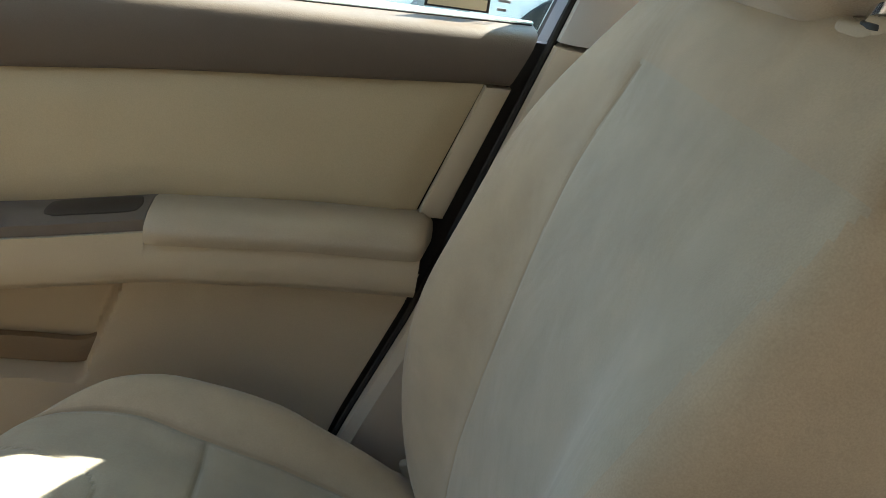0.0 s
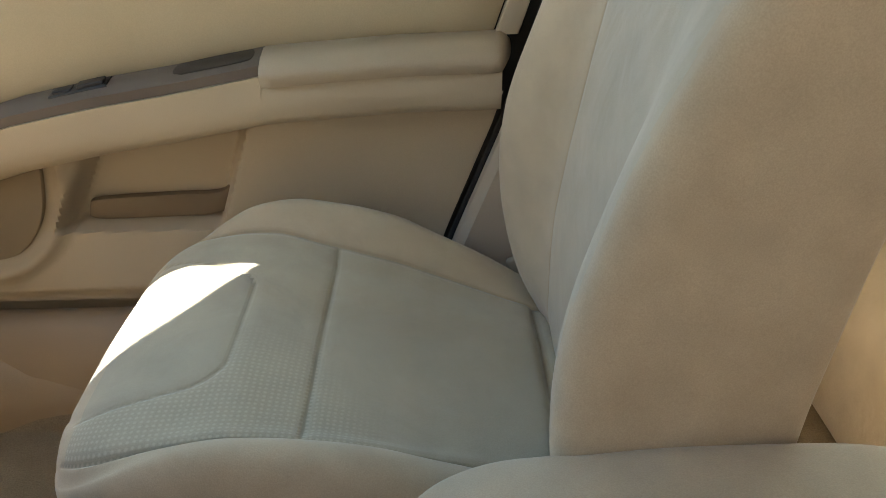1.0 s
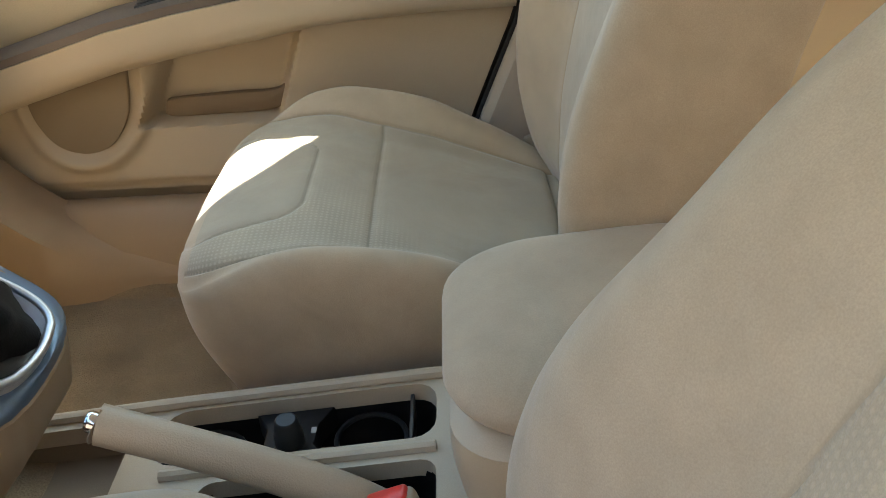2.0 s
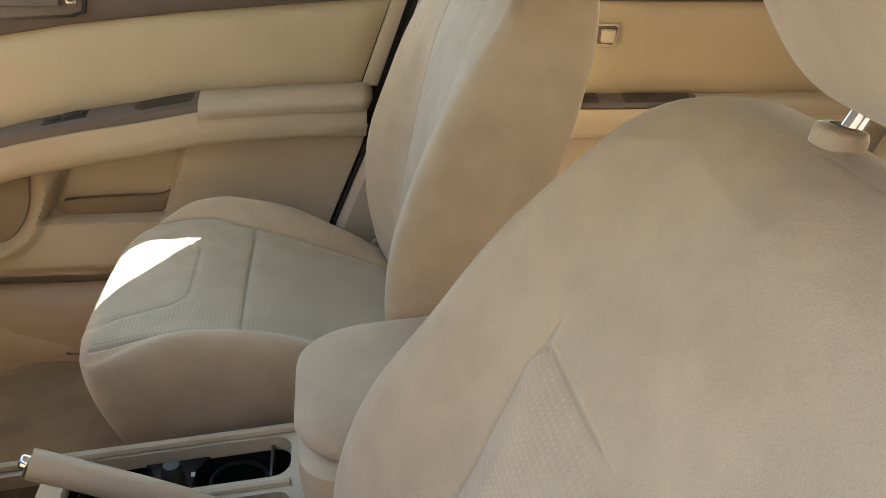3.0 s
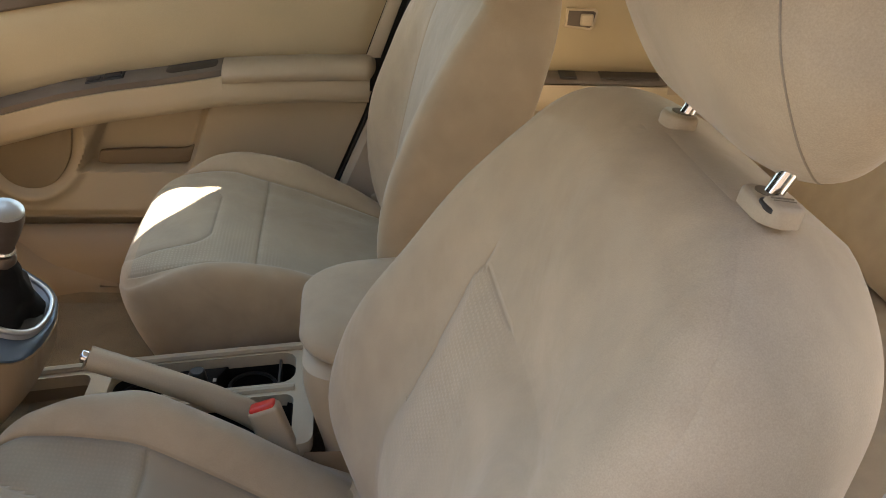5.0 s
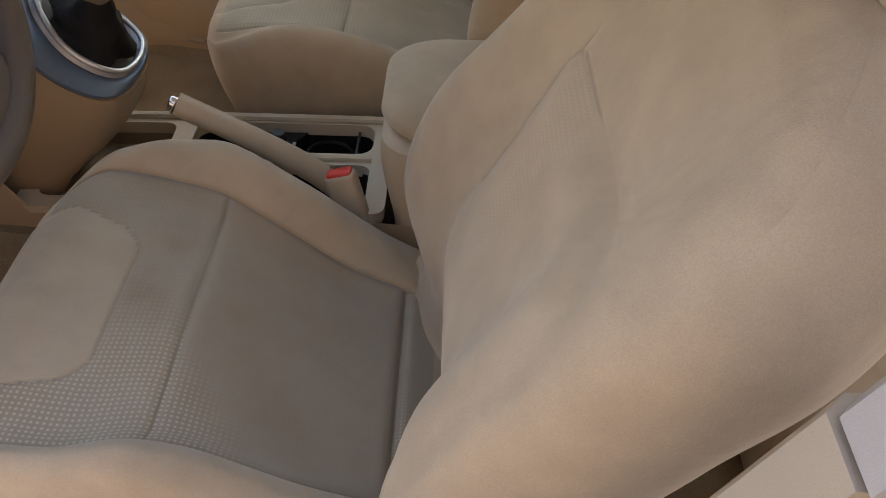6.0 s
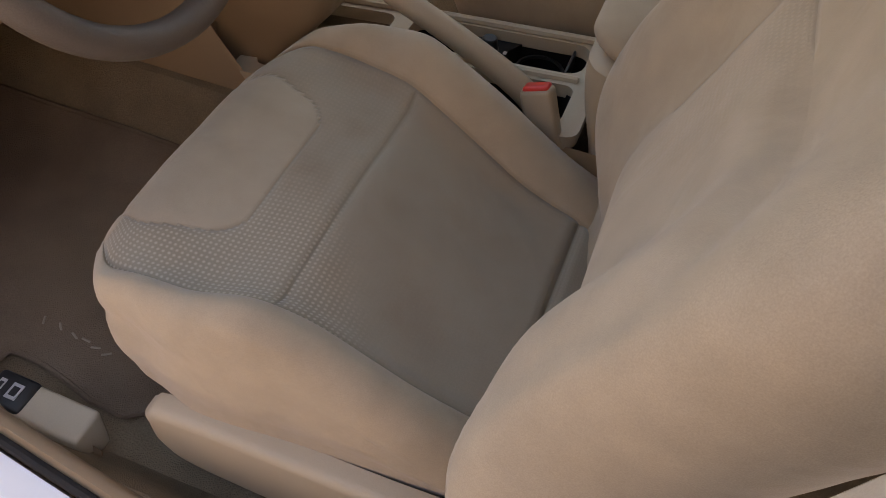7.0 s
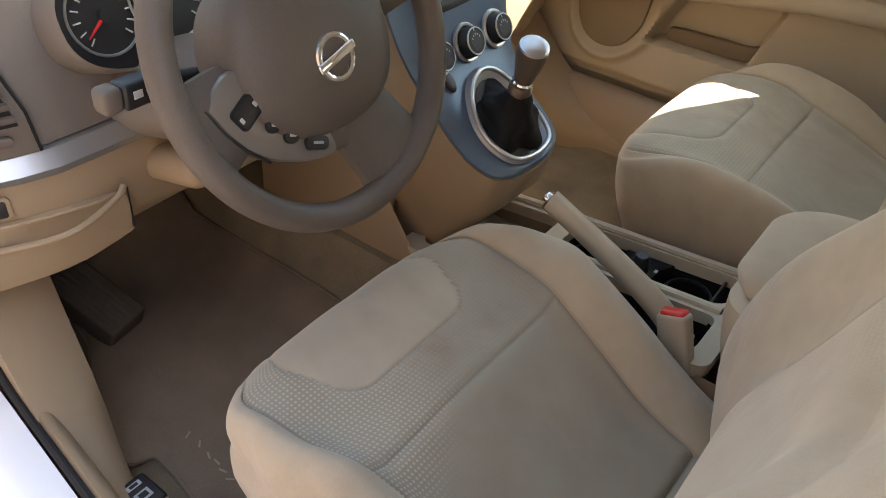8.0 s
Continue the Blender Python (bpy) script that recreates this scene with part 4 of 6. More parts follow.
# inner handle in its bezel
hb = [(-0.60, 0.703), (-0.43, 0.713), (-0.412, 0.72), (-0.408, 0.735), (-0.408, 0.752), (-0.414, 0.763), (-0.43, 0.766), (-0.60, 0.766)]
hand = part("handle_bezel", prism(hb, lambda u, v, w: Vector((u, 1.04 - w, v)), 0.014, 0.003), BLACK, door, "dark bezel of the door handle")
hb2 = [(-0.595, 0.709), (-0.435, 0.718), (-0.417, 0.724), (-0.414, 0.737), (-0.414, 0.751), (-0.419, 0.759), (-0.432, 0.761), (-0.595, 0.761)]
part("handle_cup", prism(hb2, lambda u, v, w: Vector((u, 1.027 - w, v)), 0.004, 0.002), TAUPE, hand)
part("lever", rbox((-0.50, 1.019, 0.742), (0.11, 0.012, 0.022), 0.005), TAUPE, hand, "taupe door handle lever")
part("lock_tab", rbox((-0.428, 1.018, 0.747), (0.018, 0.012, 0.022), 0.004), CHROME, hand, "chrome lock tab")

# glass, sealing strip, and the sticker on the glass
strip = [[Vector((x, 1.085 + dy, sill_top(x) + dz)) for dy, dz in ((-0.005, 0.0), (-0.003, 0.004), (0.004, 0.004), (0.006, 0.0))] for x in steps(-0.98, 0.127, 0.06)]
part("glass_seal", loft(strip), RUBBER, door)


skin = [(-1.0, 0.806), (-1.0, 0.1), (rear_edge(0.12) - 0.005, 0.1)] + [(rear_edge(z) - 0.005, z) for z in steps(0.2, 0.806, 0.1)]
part("outer_skin", prism(skin, lambda u, v, w: Vector((u, 1.106 + w + 0.03 * (1 - smooth01(v, 0.6, 0.82)), v)), 0.03, 0.012), WHITE, door, "white painted outer door skin")


def glass_y(z):
    return 1.088 - 0.10 * smooth01(z, 0.78, 1.2)


gx = lambda z: (max(-1.02 + (z - 0.79) * 1.6, -1.02), pillar_x(z) - 0.004)
g = part("window_pane", solid(range(8), range(2), lambda i, j: Vector((gx(0.79 + 0.33 * i / 7)[j], glass_y(0.79 + 0.33 * i / 7), 0.79 + 0.33 * i / 7)), (0, 0.004, 0)), GLASS, door, "clear side window glass")
g.visible_shadow = False
sticker = thing("window_sticker", "small black, red and cream sticker on the side window", "sticker")


def on_glass(x0, x1, z0, z1, lift, name, mat):
    part(name, prism([(x0, z0), (x1, z0), (x1, z1), (x0, z1)], lambda u, v, w: Vector((u, glass_y(v) - 0.001 - lift - w, v)), 0.0006, 0.0002, 1), mat, sticker)


on_glass(0.012, 0.080, 0.812, 0.838, 0.0, "border", BLACK)
on_glass(0.015, 0.077, 0.814, 0.825, 0.001, "lower_field", LABELWHITE)
on_glass(0.036, 0.064, 0.829, 0.836, 0.001, "red_field", RED)
on_glass(0.015, 0.034, 0.829, 0.836, 0.001, "left_field", LABELWHITE)
on_glass(0.066, 0.077, 0.829, 0.836, 0.001, "right_field", LABELWHITE)
for k in range(3):
    on_glass(0.088, 0.104 - 0.003 * k, 0.834 - 0.009 * k, 0.837 - 0.009 * k, 0.0, "text_bar", LETTER)

# ---------- passenger rear door ----------
rdoor = thing("door_2", "closed rear passenger door with beige and taupe trim", "car door", kind="structure")
part("door_core", prism([(0.28, 0.22), (1.05, 0.3), (1.1, 0.8), (0.30, 0.8)], lambda u, v, w: Vector((u, 1.11 - w, v)), 0.05, 0.004), BEIGE, rdoor)
part("upper_trim", upper_trim_mesh(0.30, 1.1, lambda x: 0.741, lambda x: 0.804, 0.0), TAUPE, rdoor, "dark taupe plastic window ledge trim")
part("insert_panel", insert_sheet(0.30, lambda z: 1.08, lambda x: 0.56, lambda x: 0.744, 1.056), VINYL, rdoor, "beige vinyl door insert")


def rear_arm(pick, x0, x1):
    rings = []
    for x in steps(x0, x1, 0.05):
        sec = pick([(1.058, 0.574), (1.03, 0.576), (1.005, 0.568), (1.0, 0.562)], [(0.998, 0.548), (1.002, 0.515), (1.02, 0.497), (1.058, 0.492)])
        rings.append([Vector((x, *q)) for q in sec])
    return loft(rings)


part("armrest_strip", rear_arm(lambda a, b: a + [(1.058, 0.56)], 0.29, 0.645), TAUPE, rdoor, "taupe switch strip")
part("armrest_pad", rear_arm(lambda a, b: a + [(0.996, 0.545), (1.058, 0.545)], 0.647, 1.08), PAD, rdoor, "padded vinyl armrest")
part("armrest_rail", rear_arm(lambda a, b: [(1.058, 0.559), (1.0, 0.559)] + b, 0.29, 1.08), BEIGE, rdoor)
for x0, x1, nm in ((0.505, 0.63, "pull_cup"), (0.42, 0.455, "window_switch")):
    out = [(x0, 1.008), (x1, 1.008), (x1, 1.032), (x0, 1.032)]
    part(nm, prism(out, lambda u, v, w: Vector((u, v, 0.570 + (v - 1.005) * 0.3 + w)), 0.003, 0.001), CUP if nm == "pull_cup" else BLACK, rdoor)
part("lower_panel", prism([(0.28, 0.22), (1.05, 0.3), (1.08, 0.5), (0.30, 0.5)], lambda u, v, w: Vector((u, 1.062 - w, v)), 0.012, 0.006), BEIGE, rdoor)
hz = [(0.425, 0.667), (0.478, 0.662), (0.486, 0.668), (0.490, 0.70), (0.484, 0.704), (0.425, 0.704)]
hand = part("handle_bezel", prism(hz, lambda u, v, w: Vector((u, 1.05 - w, v)), 0.012, 0.002), BEIGE, rdoor)
hz2 = [(0.429, 0.671), (0.476, 0.667), (0.481, 0.672), (0.485, 0.697), (0.48, 0.70), (0.429, 0.70)]
part("handle_cup", prism(hz2, lambda u, v, w: Vector((u, 1.039 - w, v)), 0.002, 0.001), TAUPE, hand)
part("lever", rbox((0.466, 1.031, 0.684), (0.026, 0.012, 0.024), 0.004), BEIGE, hand)
g = part("window_pane", solid(range(8), range(2), lambda i, j: Vector(((0.30 + i * 0.012, 1.1)[j] if j == 0 else 1.1 - 0.0 * i, glass_y(0.79 + 0.33 * i / 7), 0.79 + 0.33 * i / 7)), (0, 0.004, 0)), GLASS, rdoor, "clear side window glass")
g.visible_shadow = False

# ---------- sills ----------
def sill_y(y, s, x):
    """The open side's sill runs in towards the front."""
    if s > 0:
        return y
    return side_y(y, s) + 0.017 - 0.148 * (max(-1.0, min(x, -0.2)) + 0.55)


for s in (1, -1):
    sill = setting("sill_%d" % (1 if s > 0 else 2), "beige plastic sill trim below the door opening", "door sill")
    rings = []
    for x in steps(-1.0, 1.0, 0.05):
        up = 0.10 * smooth01(-x, 0.72, 0.98)
        low = 0.0
        sec = [(0.985, 0.07), (0.987, 0.17), (0.990, 0.19), (0.994, 0.207 + up * 0.3), (1.0, 0.224 + up), (1.006, 0.230 + up), (1.014, 0.232 + up), (1.020, 0.224 + up), (1.020, 0.07)] if s < 0 else [(0.962, 0.07), (0.965, 0.17), (0.972, 0.19 + low), (0.982, 0.205 + up * 0.3), (0.992, 0.222 + up), (1.006, 0.232 + up), (1.022, 0.232 + up), (1.048, 0.222 + up), (1.048, 0.07)]
        rings.append([Vector((x, sill_y(y, s, x), z)) for y, z in sec])
    part("scuff_plate", loft(rings), SHADEBEIGE, sill)
    if s < 0:
        part("door_seal", tube([(x, sill_y(1.0245, s, x), 0.226 + 0.10 * smooth01(-x, 0.72, 0.98)) for x in steps(-1.0, 1.0, 0.05)], 0.0055, 8), RUBBER, sill, "black rubber door seal")
    rings = []
    for x in steps(-1.4, 1.4, 0.1):
        sec = [(1.026 if s < 0 else 1.038, 0.20), (1.033 if s < 0 else 1.046, 0.224), (1.075, 0.224), (1.10, 0.218), (1.116, 0.205), (1.124, 0.18), (1.13, 0.08), (1.12, -0.05), (1.1, -0.10), (1.04, -0.10)]
        rings.append([Vector((x, sill_y(y + (0.08 if s > 0 else 0.0), s, x), z)) for y, z in sec])
    part("rocker_panel", loft(rings), WHITE, sill, "white painted rocker panel")
    kick = setting("kick_panel", "beige trim panel beside the footwell", "panel")
    rings = []
    for x in steps(-1.32, -0.44, 0.04):
        t = smooth01(-x, 0.60, 1.0)
        hi = 0.135 + 0.045 * smooth01(-x, 0.44, 0.62) + 0.30 * t
        inn = 0.022 * smooth01(-x, 0.56, 0.72)
        sec = [(0.952 - inn, 0.05), (0.954 - 0.02 * t - inn, 0.12), (0.957 - 0.03 * t - inn, hi - 0.03), (0.977 - 0.5 * inn, hi), (1.02, hi + 0.01), (1.02, 0.05)]
        rings.append([Vector((x, sill_y(y, s, x), z)) for y, z in sec])
    part("kick_trim", loft(rings), SHADEBEIGE, kick)

# release switch box beside the driver's seat
box = thing("release_switch_box", "beige plastic box with black release switches on the floor", "switch box")
bm = rbox((-0.515, -0.268, 0.125), (0.125, 0.046, 0.07), 0.006, 3, Matrix.Rotation(radians(4), 3, "Y"))
part("housing", bm, BEIGE, box)
sw = part("switch", rbox((-0.552, -0.266, 0.155), (0.052, 0.044, 0.022), 0.006, 3, Matrix.Rotation(radians(4), 3, "Y")), BLACK, box, "black release switch")
for dx, sx in ((-0.565, 0.008), (-0.545, 0.014)):
    part("marking", rbox((dx, -0.266, 0.1668), (sx, 0.02, 0.0012), 0.0004, 1, Matrix.Rotation(radians(4), 3, "Y")), MARK, sw)
    part("marking", rbox((dx, -0.266, 0.1672), (sx * 0.6, 0.012, 0.0012), 0.0004, 1, Matrix.Rotation(radians(4), 3, "Y")), BLACK, sw)

# floor mats
mat = thing("floor_mat", "dark brown carpet mat in the driver's footwell", "floor mat")
outl = [(-1.12, 0.17), (-1.16, -0.10), (-0.93, -0.115), (-0.85, -0.146), (-0.778, -0.2), (-0.73, -0.224), (-0.65, -0.225), (-0.632, -0.196), (-0.585, -0.197), (-0.42, -0.195), (-0.40, 0.15), (-0.6, 0.17)]
outl = [tuple(p) for p in curve(outl + [outl[0]], 4)[:-1]]


def mat_mesh(outline, lift, z_of):
    bm = bmesh.new()
    vs = [bm.verts.new((x, y, 0)) for x, y in outline]
    bm.faces.new(vs)
    bmesh.ops.triangulate(bm, faces=bm.faces[:])
    bmesh.ops.subdivide_edges(bm, edges=bm.edges[:], cuts=4, use_grid_fill=True)
    ext = bmesh.ops.extrude_face_region(bm, geom=bm.faces[:])
    top = [e for e in ext["geom"] if isinstance(e, bmesh.types.BMVert)]
    tops = set(top)
    for v in bm.verts:
        v.co.z = z_of(v.co.x, v.co.y) + (lift if v in tops else 0.0)
    return bm


part("mat_body", mat_mesh(outl, 0.010, lambda x, y: floor_z(x, max(y, -0.25)) + 0.004), MAT, mat)
edge = [Vector((x, y, floor_z(x, y) + 0.0125)) for x, y in outl]
part("bound_edge", tube(edge, 0.004, 6, loop=True), MAT, mat)
# worn stitched marks of an unreadable name
for k, (mx, my) in enumerate(((-0.625, -0.143), (-0.60, -0.143), (-0.575, -0.148), (-0.558, -0.148), (-0.54, -0.153), (-0.522, -0.156))):
    part("stitched_mark", rbox((mx, my, floor_z(mx, my) + 0.0145), (0.003, 0.013, 0.002), 0.0008, 1, Matrix.Rotation(radians(25 + 20 * k), 3, "Z")), STITCH, mat, "pale stitched mark")

# footrest and pedals
rest = thing("footrest", "ribbed dark footrest beside the driver's footwell", "footrest")
fm = Matrix.Translation((-0.928, -0.086, 0.158)) @ Matrix.Rotation(radians(24), 4, "Y") @ Matrix.Rotation(radians(10), 4, "Z")
bm = rbox((0, 0, -0.01), (0.17, 0.072, 0.05), 0.005)
for v in bm.verts:
    v.co = fm @ v.co
part("body", bm, FOOTPAD, rest)
for k in range(6):
    bm = rbox((0, 0, 0), (0.16, 0.005, 0.006), 0.002, 1)
    for v in bm.verts:
        v.co = fm @ (v.co + Vector((0, -0.028 + 0.0095 * k, 0.0145)))
    part("rib", bm, FOOTPAD, rest)
for py, nm, w in ((0.02, "clutch_pedal", 0.06), (0.11, "brake_pedal", 0.065), (0.2, "accelerator_pedal", 0.045)):
    pd = thing(nm, "black rubber %s under the dashboard" % nm.replace("_", " "), "pedal")
    part("pad", rbox((-1.03, py, 0.2), (0.02, w, 0.055), 0.006, 3, Matrix.Rotation(radians(35), 3, "Y")), RUBBER, pd)
    part("arm", tube(curve([(-1.045, py, 0.205), (-1.1, py, 0.3), (-1.12, py, 0.42)], 4), 0.008, 8), BLACK, pd)

# ---------- seats ----------
driver = front_seat("front_seat", "stained beige cloth driver's seat with a reclined backrest", (0.01, 0.335), -0.022, -1)
passenger = front_seat("front_seat", "beige cloth passenger seat in patchy sunlight", (0.097, 0.33), 0.698, 1)
# recliner lever on the driver's backrest side
lev = curve([(0.222, -0.272, 0.722), (0.225, -0.286, 0.727), (0.229, -0.297, 0.732), (0.234, -0.303, 0.739)], 4)
part("lumbar_lever", tube([Vector(q) for q in lev], [0.004, 0.0055, 0.007, 0.008, 0.0086, 0.0088, 0.0088, 0.0086, 0.008, 0.007, 0.0056, 0.004, 0.002], 10), BEIGE, driver, "small beige plastic lever")


tear = [(-0.150, 0.754, 0.386), (-0.157, 0.755, 0.3868), (-0.163, 0.763, 0.3875), (-0.168, 0.762, 0.388), (-0.174, 0.766, 0.3885)]
part("tear", tube(curve(tear, 4), 0.0014, 5), THREAD, passenger, "small dark tear in the cloth")


def rear_seat():
    seat = thing("rear_seat", "beige cloth rear bench seat, partly in sun", "car seat")

    def shp(p, stop):
        x, y, z = p
        z += 0.025 * smooth01(z, 0.24, 0.32) * (math.cos((y - 0.34) * 4 * math.pi / 1.3) * 0.4 + 0.3)
        z -= smooth01(z, 0.24, 0.32) * 0.03 * smooth01(x, 0.5, 0.9)
        if z > 0.3:
            z -= groove(abs(y - 0.34) - 0.12, 0.005, 0.006)
        return Vector((x, y, z))

    c = pillow(steps(0.435, 1.0, 0.02), steps(-0.34, 1.0, 0.02), steps(0.1, 0.335, 0.02), (0.07, 0.06, 0.06), shp)
    part("bench_cushion", (c[0], c[1]), CLOTH, seat)
    m = Matrix.Translation((0.96, 0, 0.30)) @ Matrix.Rotation(radians(24), 4, "Y")
    c = pillow(steps(-0.06, 0.09, 0.02), steps(-0.31, 0.99, 0.02), steps(0.0, 0.60, 0.03), (0.06, 0.06, 0.06), lambda p, s: m @ p)
    part("bench_backrest", (c[0], c[1]), CLOTH, seat)
    return seat


rear_seat()

# ---------- centre console ----------
console = thing("centre_console", "beige plastic centre console with black cup holder well", "console")


def deck_z(x):
    return lerp_table(x, [(-0.56, 0.262), (-0.36, 0.285), (-0.08, 0.312)])


def frame_top(outer, holes, z_of, drop):
    """A deck with openings: triangle fill between outlines, with turned-down rims."""
    bm = bmesh.new()
    loops = []
    for o in [outer] + holes:
        vs = [bm.verts.new((x, y, 0)) for x, y in o]
        es = [bm.edges.new((a, b)) for a, b in zip(vs, vs[1:] + vs[:1])]
        loops.append((vs, es))
    bmesh.ops.triangle_fill(bm, edges=[e for _, es in loops for e in es], use_beauty=True)
    for v in bm.verts:
        v.co.z = z_of(v.co.x)
    for vs, _ in loops:
        low = [bm.verts.new(v.co - Vector((0, 0, drop))) for v in vs]
        n = len(vs)
        for i in range(n):
            bm.faces.new((vs[i], vs[(i + 1) % n], low[(i + 1) % n], low[i]))
    return bm


WELL = (-0.355, -0.088, 0.372, 0.445)
SLOT = (-0.30, -0.088, 0.262, 0.345)
TRAY = (-0.535, -0.385, 0.262, 0.440)
deck = frame_top(rounded(-0.56, -0.06, 0.238, 0.460, 0.02), [rounded(*WELL, 0.022), rounded(*SLOT, 0.015), rounded(*TRAY, 0.018)], deck_z, 0.02)
part("deck", deck, BEIGE, console)
part("rim", tube([(x, 0.4545, deck_z(x) + 0.003) for x in steps(-0.54, -0.07, 0.03)], 0.0065, 8), BEIGE, console)
part("rim", tube([(x, 0.358, deck_z(x) + 0.001) for x in steps(-0.34, -0.088, 0.03)], 0.006, 8), BEIGE, console)
side = []
for x in steps(-0.86, 0.36, 0.04):
    z = min(deck_z(min(x, -0.08)), 0.30)
    z = lerp_table(x, [(-0.9, 0.40), (-0.62, 0.40), (-0.54, z)]) if x < -0.54 else z
    sec = [(0.225, 0.05), (0.232, 0.15), (0.237, z - 0.015), (0.241, z - 0.004), (0.245, z - 0.03), (0.245, 0.06), (0.455, 0.06), (0.455, z - 0.03), (0.459, z - 0.004), (0.463, z - 0.015), (0.466, 0.15), (0.473, 0.05)]
    side.append([Vector((x, *q)) for q in sec])
part("side_wall", loft(side), SHADEBEIGE, console)


def well(x0, x1, y0, y1, depth, mat, name, label=""):
    bm = bmesh.new()
    o = rounded(x0, x1, y0, y1, 0.02)
    top = [bm.verts.new((x, y, deck_z(x) - 0.004)) for x, y in o]
    low = [bm.verts.new((x * 0.96 + 0.04 * (x0 + x1) / 2, y * 0.96 + 0.04 * (y0 + y1) / 2, deck_z(x) - depth)) for x, y in o]
    n = len(o)
    for i in range(n):
        bm.faces.new((top[i], top[(i + 1) % n], low[(i + 1) % n], low[i]))
    bm.faces.new(low)
    return part(name, bm, mat, console, label)


well(WELL[0] - 0.002, WELL[1] + 0.002, WELL[2] - 0.002, WELL[3] + 0.002, 0.075, WELLBLACK, "cup_holder_well", "black cup holder well")
well(SLOT[0] - 0.002, SLOT[1] + 0.002, SLOT[2] - 0.002, SLOT[3] + 0.002, 0.05, WELLBLACK, "brake_lever_slot")
well(TRAY[0] - 0.002, TRAY[1] + 0.002, TRAY[2] - 0.002, TRAY[3] + 0.002, 0.04, SHADEBROWN, "front_tray", "shallow tray in a brown darkened for its shade")
bridge = part("well_bridge", prism([(-0.268, 0.374), (-0.19, 0.374), (-0.205, 0.395), (-0.203, 0.42), (-0.19, 0.443), (-0.268, 0.443), (-0.255, 0.42), (-0.255, 0.395)],
                                   lambda u, v, w: Vector((u, v, deck_z(u) - 0.04 + w)), 0.026, 0.003), WELLBLACK, console, "black bridge between the cup holders")
for cx in (-0.31, -0.152):
    part("cup_ring", tube([(cx + 0.034 * math.cos(a), 0.408 + 0.034 * math.sin(a), deck_z(cx) - 0.03) for a in np.linspace(0, 2 * math.pi, 25)[:-1]], 0.003, 6, loop=True), WELLBLACK, console)
part("knob", lathe([(0.0, 0.0), (0.014, 0.0), (0.014, 0.012), (0.0125, 0.016), (0.011, 0.027), (0.009, 0.029), (0.0, 0.029)], Matrix.Translation((-0.227, 0.395, 0.288)), 20), BLACK, bridge, "black knob")
for mx, my in ((-0.245, 0.432), (-0.20, 0.382), (-0.243, 0.380), (-0.207, 0.412)):
    part("marking", rbox((mx, my, deck_z(mx) - 0.0137), (0.005, 0.008, 0.001), 0.0003, 1), MARK, bridge)
part("divider", rbox((-0.112, 0.408, 0.285), (0.004, 0.068, 0.03), 0.001, 1), BLACK, console)

# armrest box with padded lid
armbox = thing("armrest_box", "beige centre armrest box with a closed padded lid", "armrest")


def box_shape(p, stop):
    x, y, z = p
    x += 0.03 * smooth01(0.40 - z, 0.0, 0.16)
    return Vector((x, y, z))


c = pillow(steps(-0.072, 0.33, 0.015), steps(0.236, 0.460, 0.014), steps(0.20, 0.428, 0.014), (0.05, 0.045, 0.012), box_shape)
part("box_body", (c[0], c[1]), BEIGE, armbox)


def lid_shape(p, stop):
    x, y, z = p
    t = smooth01(z, 0.42, 0.47)
    z += t * (0.012 * smooth01(x, -0.05, 0.12) - 0.02 * smooth01(x, 0.2, 0.34))
    return Vector((x, y, z))


c = pillow(steps(-0.076, 0.345, 0.012), steps(0.230, 0.466, 0.012), steps(0.4275, 0.474, 0.008), (0.085, 0.07, 0.03), lid_shape)
part("lid", (c[0], c[1]), CLOTH, armbox, "padded beige cloth lid")

# handbrake
brake = thing("handbrake", "beige handbrake lever with chrome button", "handbrake lever")
axis = [Vector(q) for q in ((-0.105, 0.275, 0.305), (-0.16, 0.278, 0.345), (-0.24, 0.281, 0.384), (-0.325, 0.285, 0.418), (-0.333, 0.285, 0.421))]
path = [Vector(q) for q in curve([tuple(q) for q in axis], 5)]
rad = list(np.interp(np.linspace(0, 1, len(path)), [0, 0.3, 0.6, 0.9, 0.97, 1], [0.0175, 0.0168, 0.0155, 0.0158, 0.0145, 0.009]))
part("grip", tube(path, rad, 16), PAD, brake)
d = (axis[3] - axis[2]).normalized()
part("button", tube([axis[3] + d * k for k in (0.002, 0.016, 0.0185, 0.02)], [0.0085, 0.0085, 0.0075, 0.003], 14), CHROME, brake, "chrome push button")
part("grip_seam", tube([q + Vector((0, 0, -r * 0.985)) for q, r in zip(path[4:-3], rad[4:-3])], 0.001, 5), THREAD, brake)

# belt buckle of the driver's seat
buckle = thing("seat_belt_buckle", "beige seat belt buckle with red release button", "seat belt buckle")
bm_m = Matrix.Translation((-0.108, 0.246, 0.325)) @ Matrix.Rotation(radians(-20), 4, "Y") @ Matrix.Rotation(radians(-10), 4, "X")


def placed(bm, m):
    for v in bm.verts:
        v.co = m @ v.co
    return bm


part("housing", placed(rbox((0, 0, 0), (0.042, 0.026, 0.085), 0.007, 4), bm_m), PAD, buckle)
part("button", placed(rbox((0, 0.0, 0.041), (0.034, 0.02, 0.010), 0.004, 3), bm_m), RED, buckle, "red release button")
part("stalk", placed(rbox((0, 0, -0.075), (0.03, 0.012, 0.09), 0.004), bm_m), PAD, buckle)
pb = thing("seat_belt_buckle", "beige seat belt buckle beside the passenger seat", "seat belt buckle")
pm = Matrix.Translation((0.06, 0.955, 0.315)) @ Matrix.Rotation(radians(-25), 4, "Y")
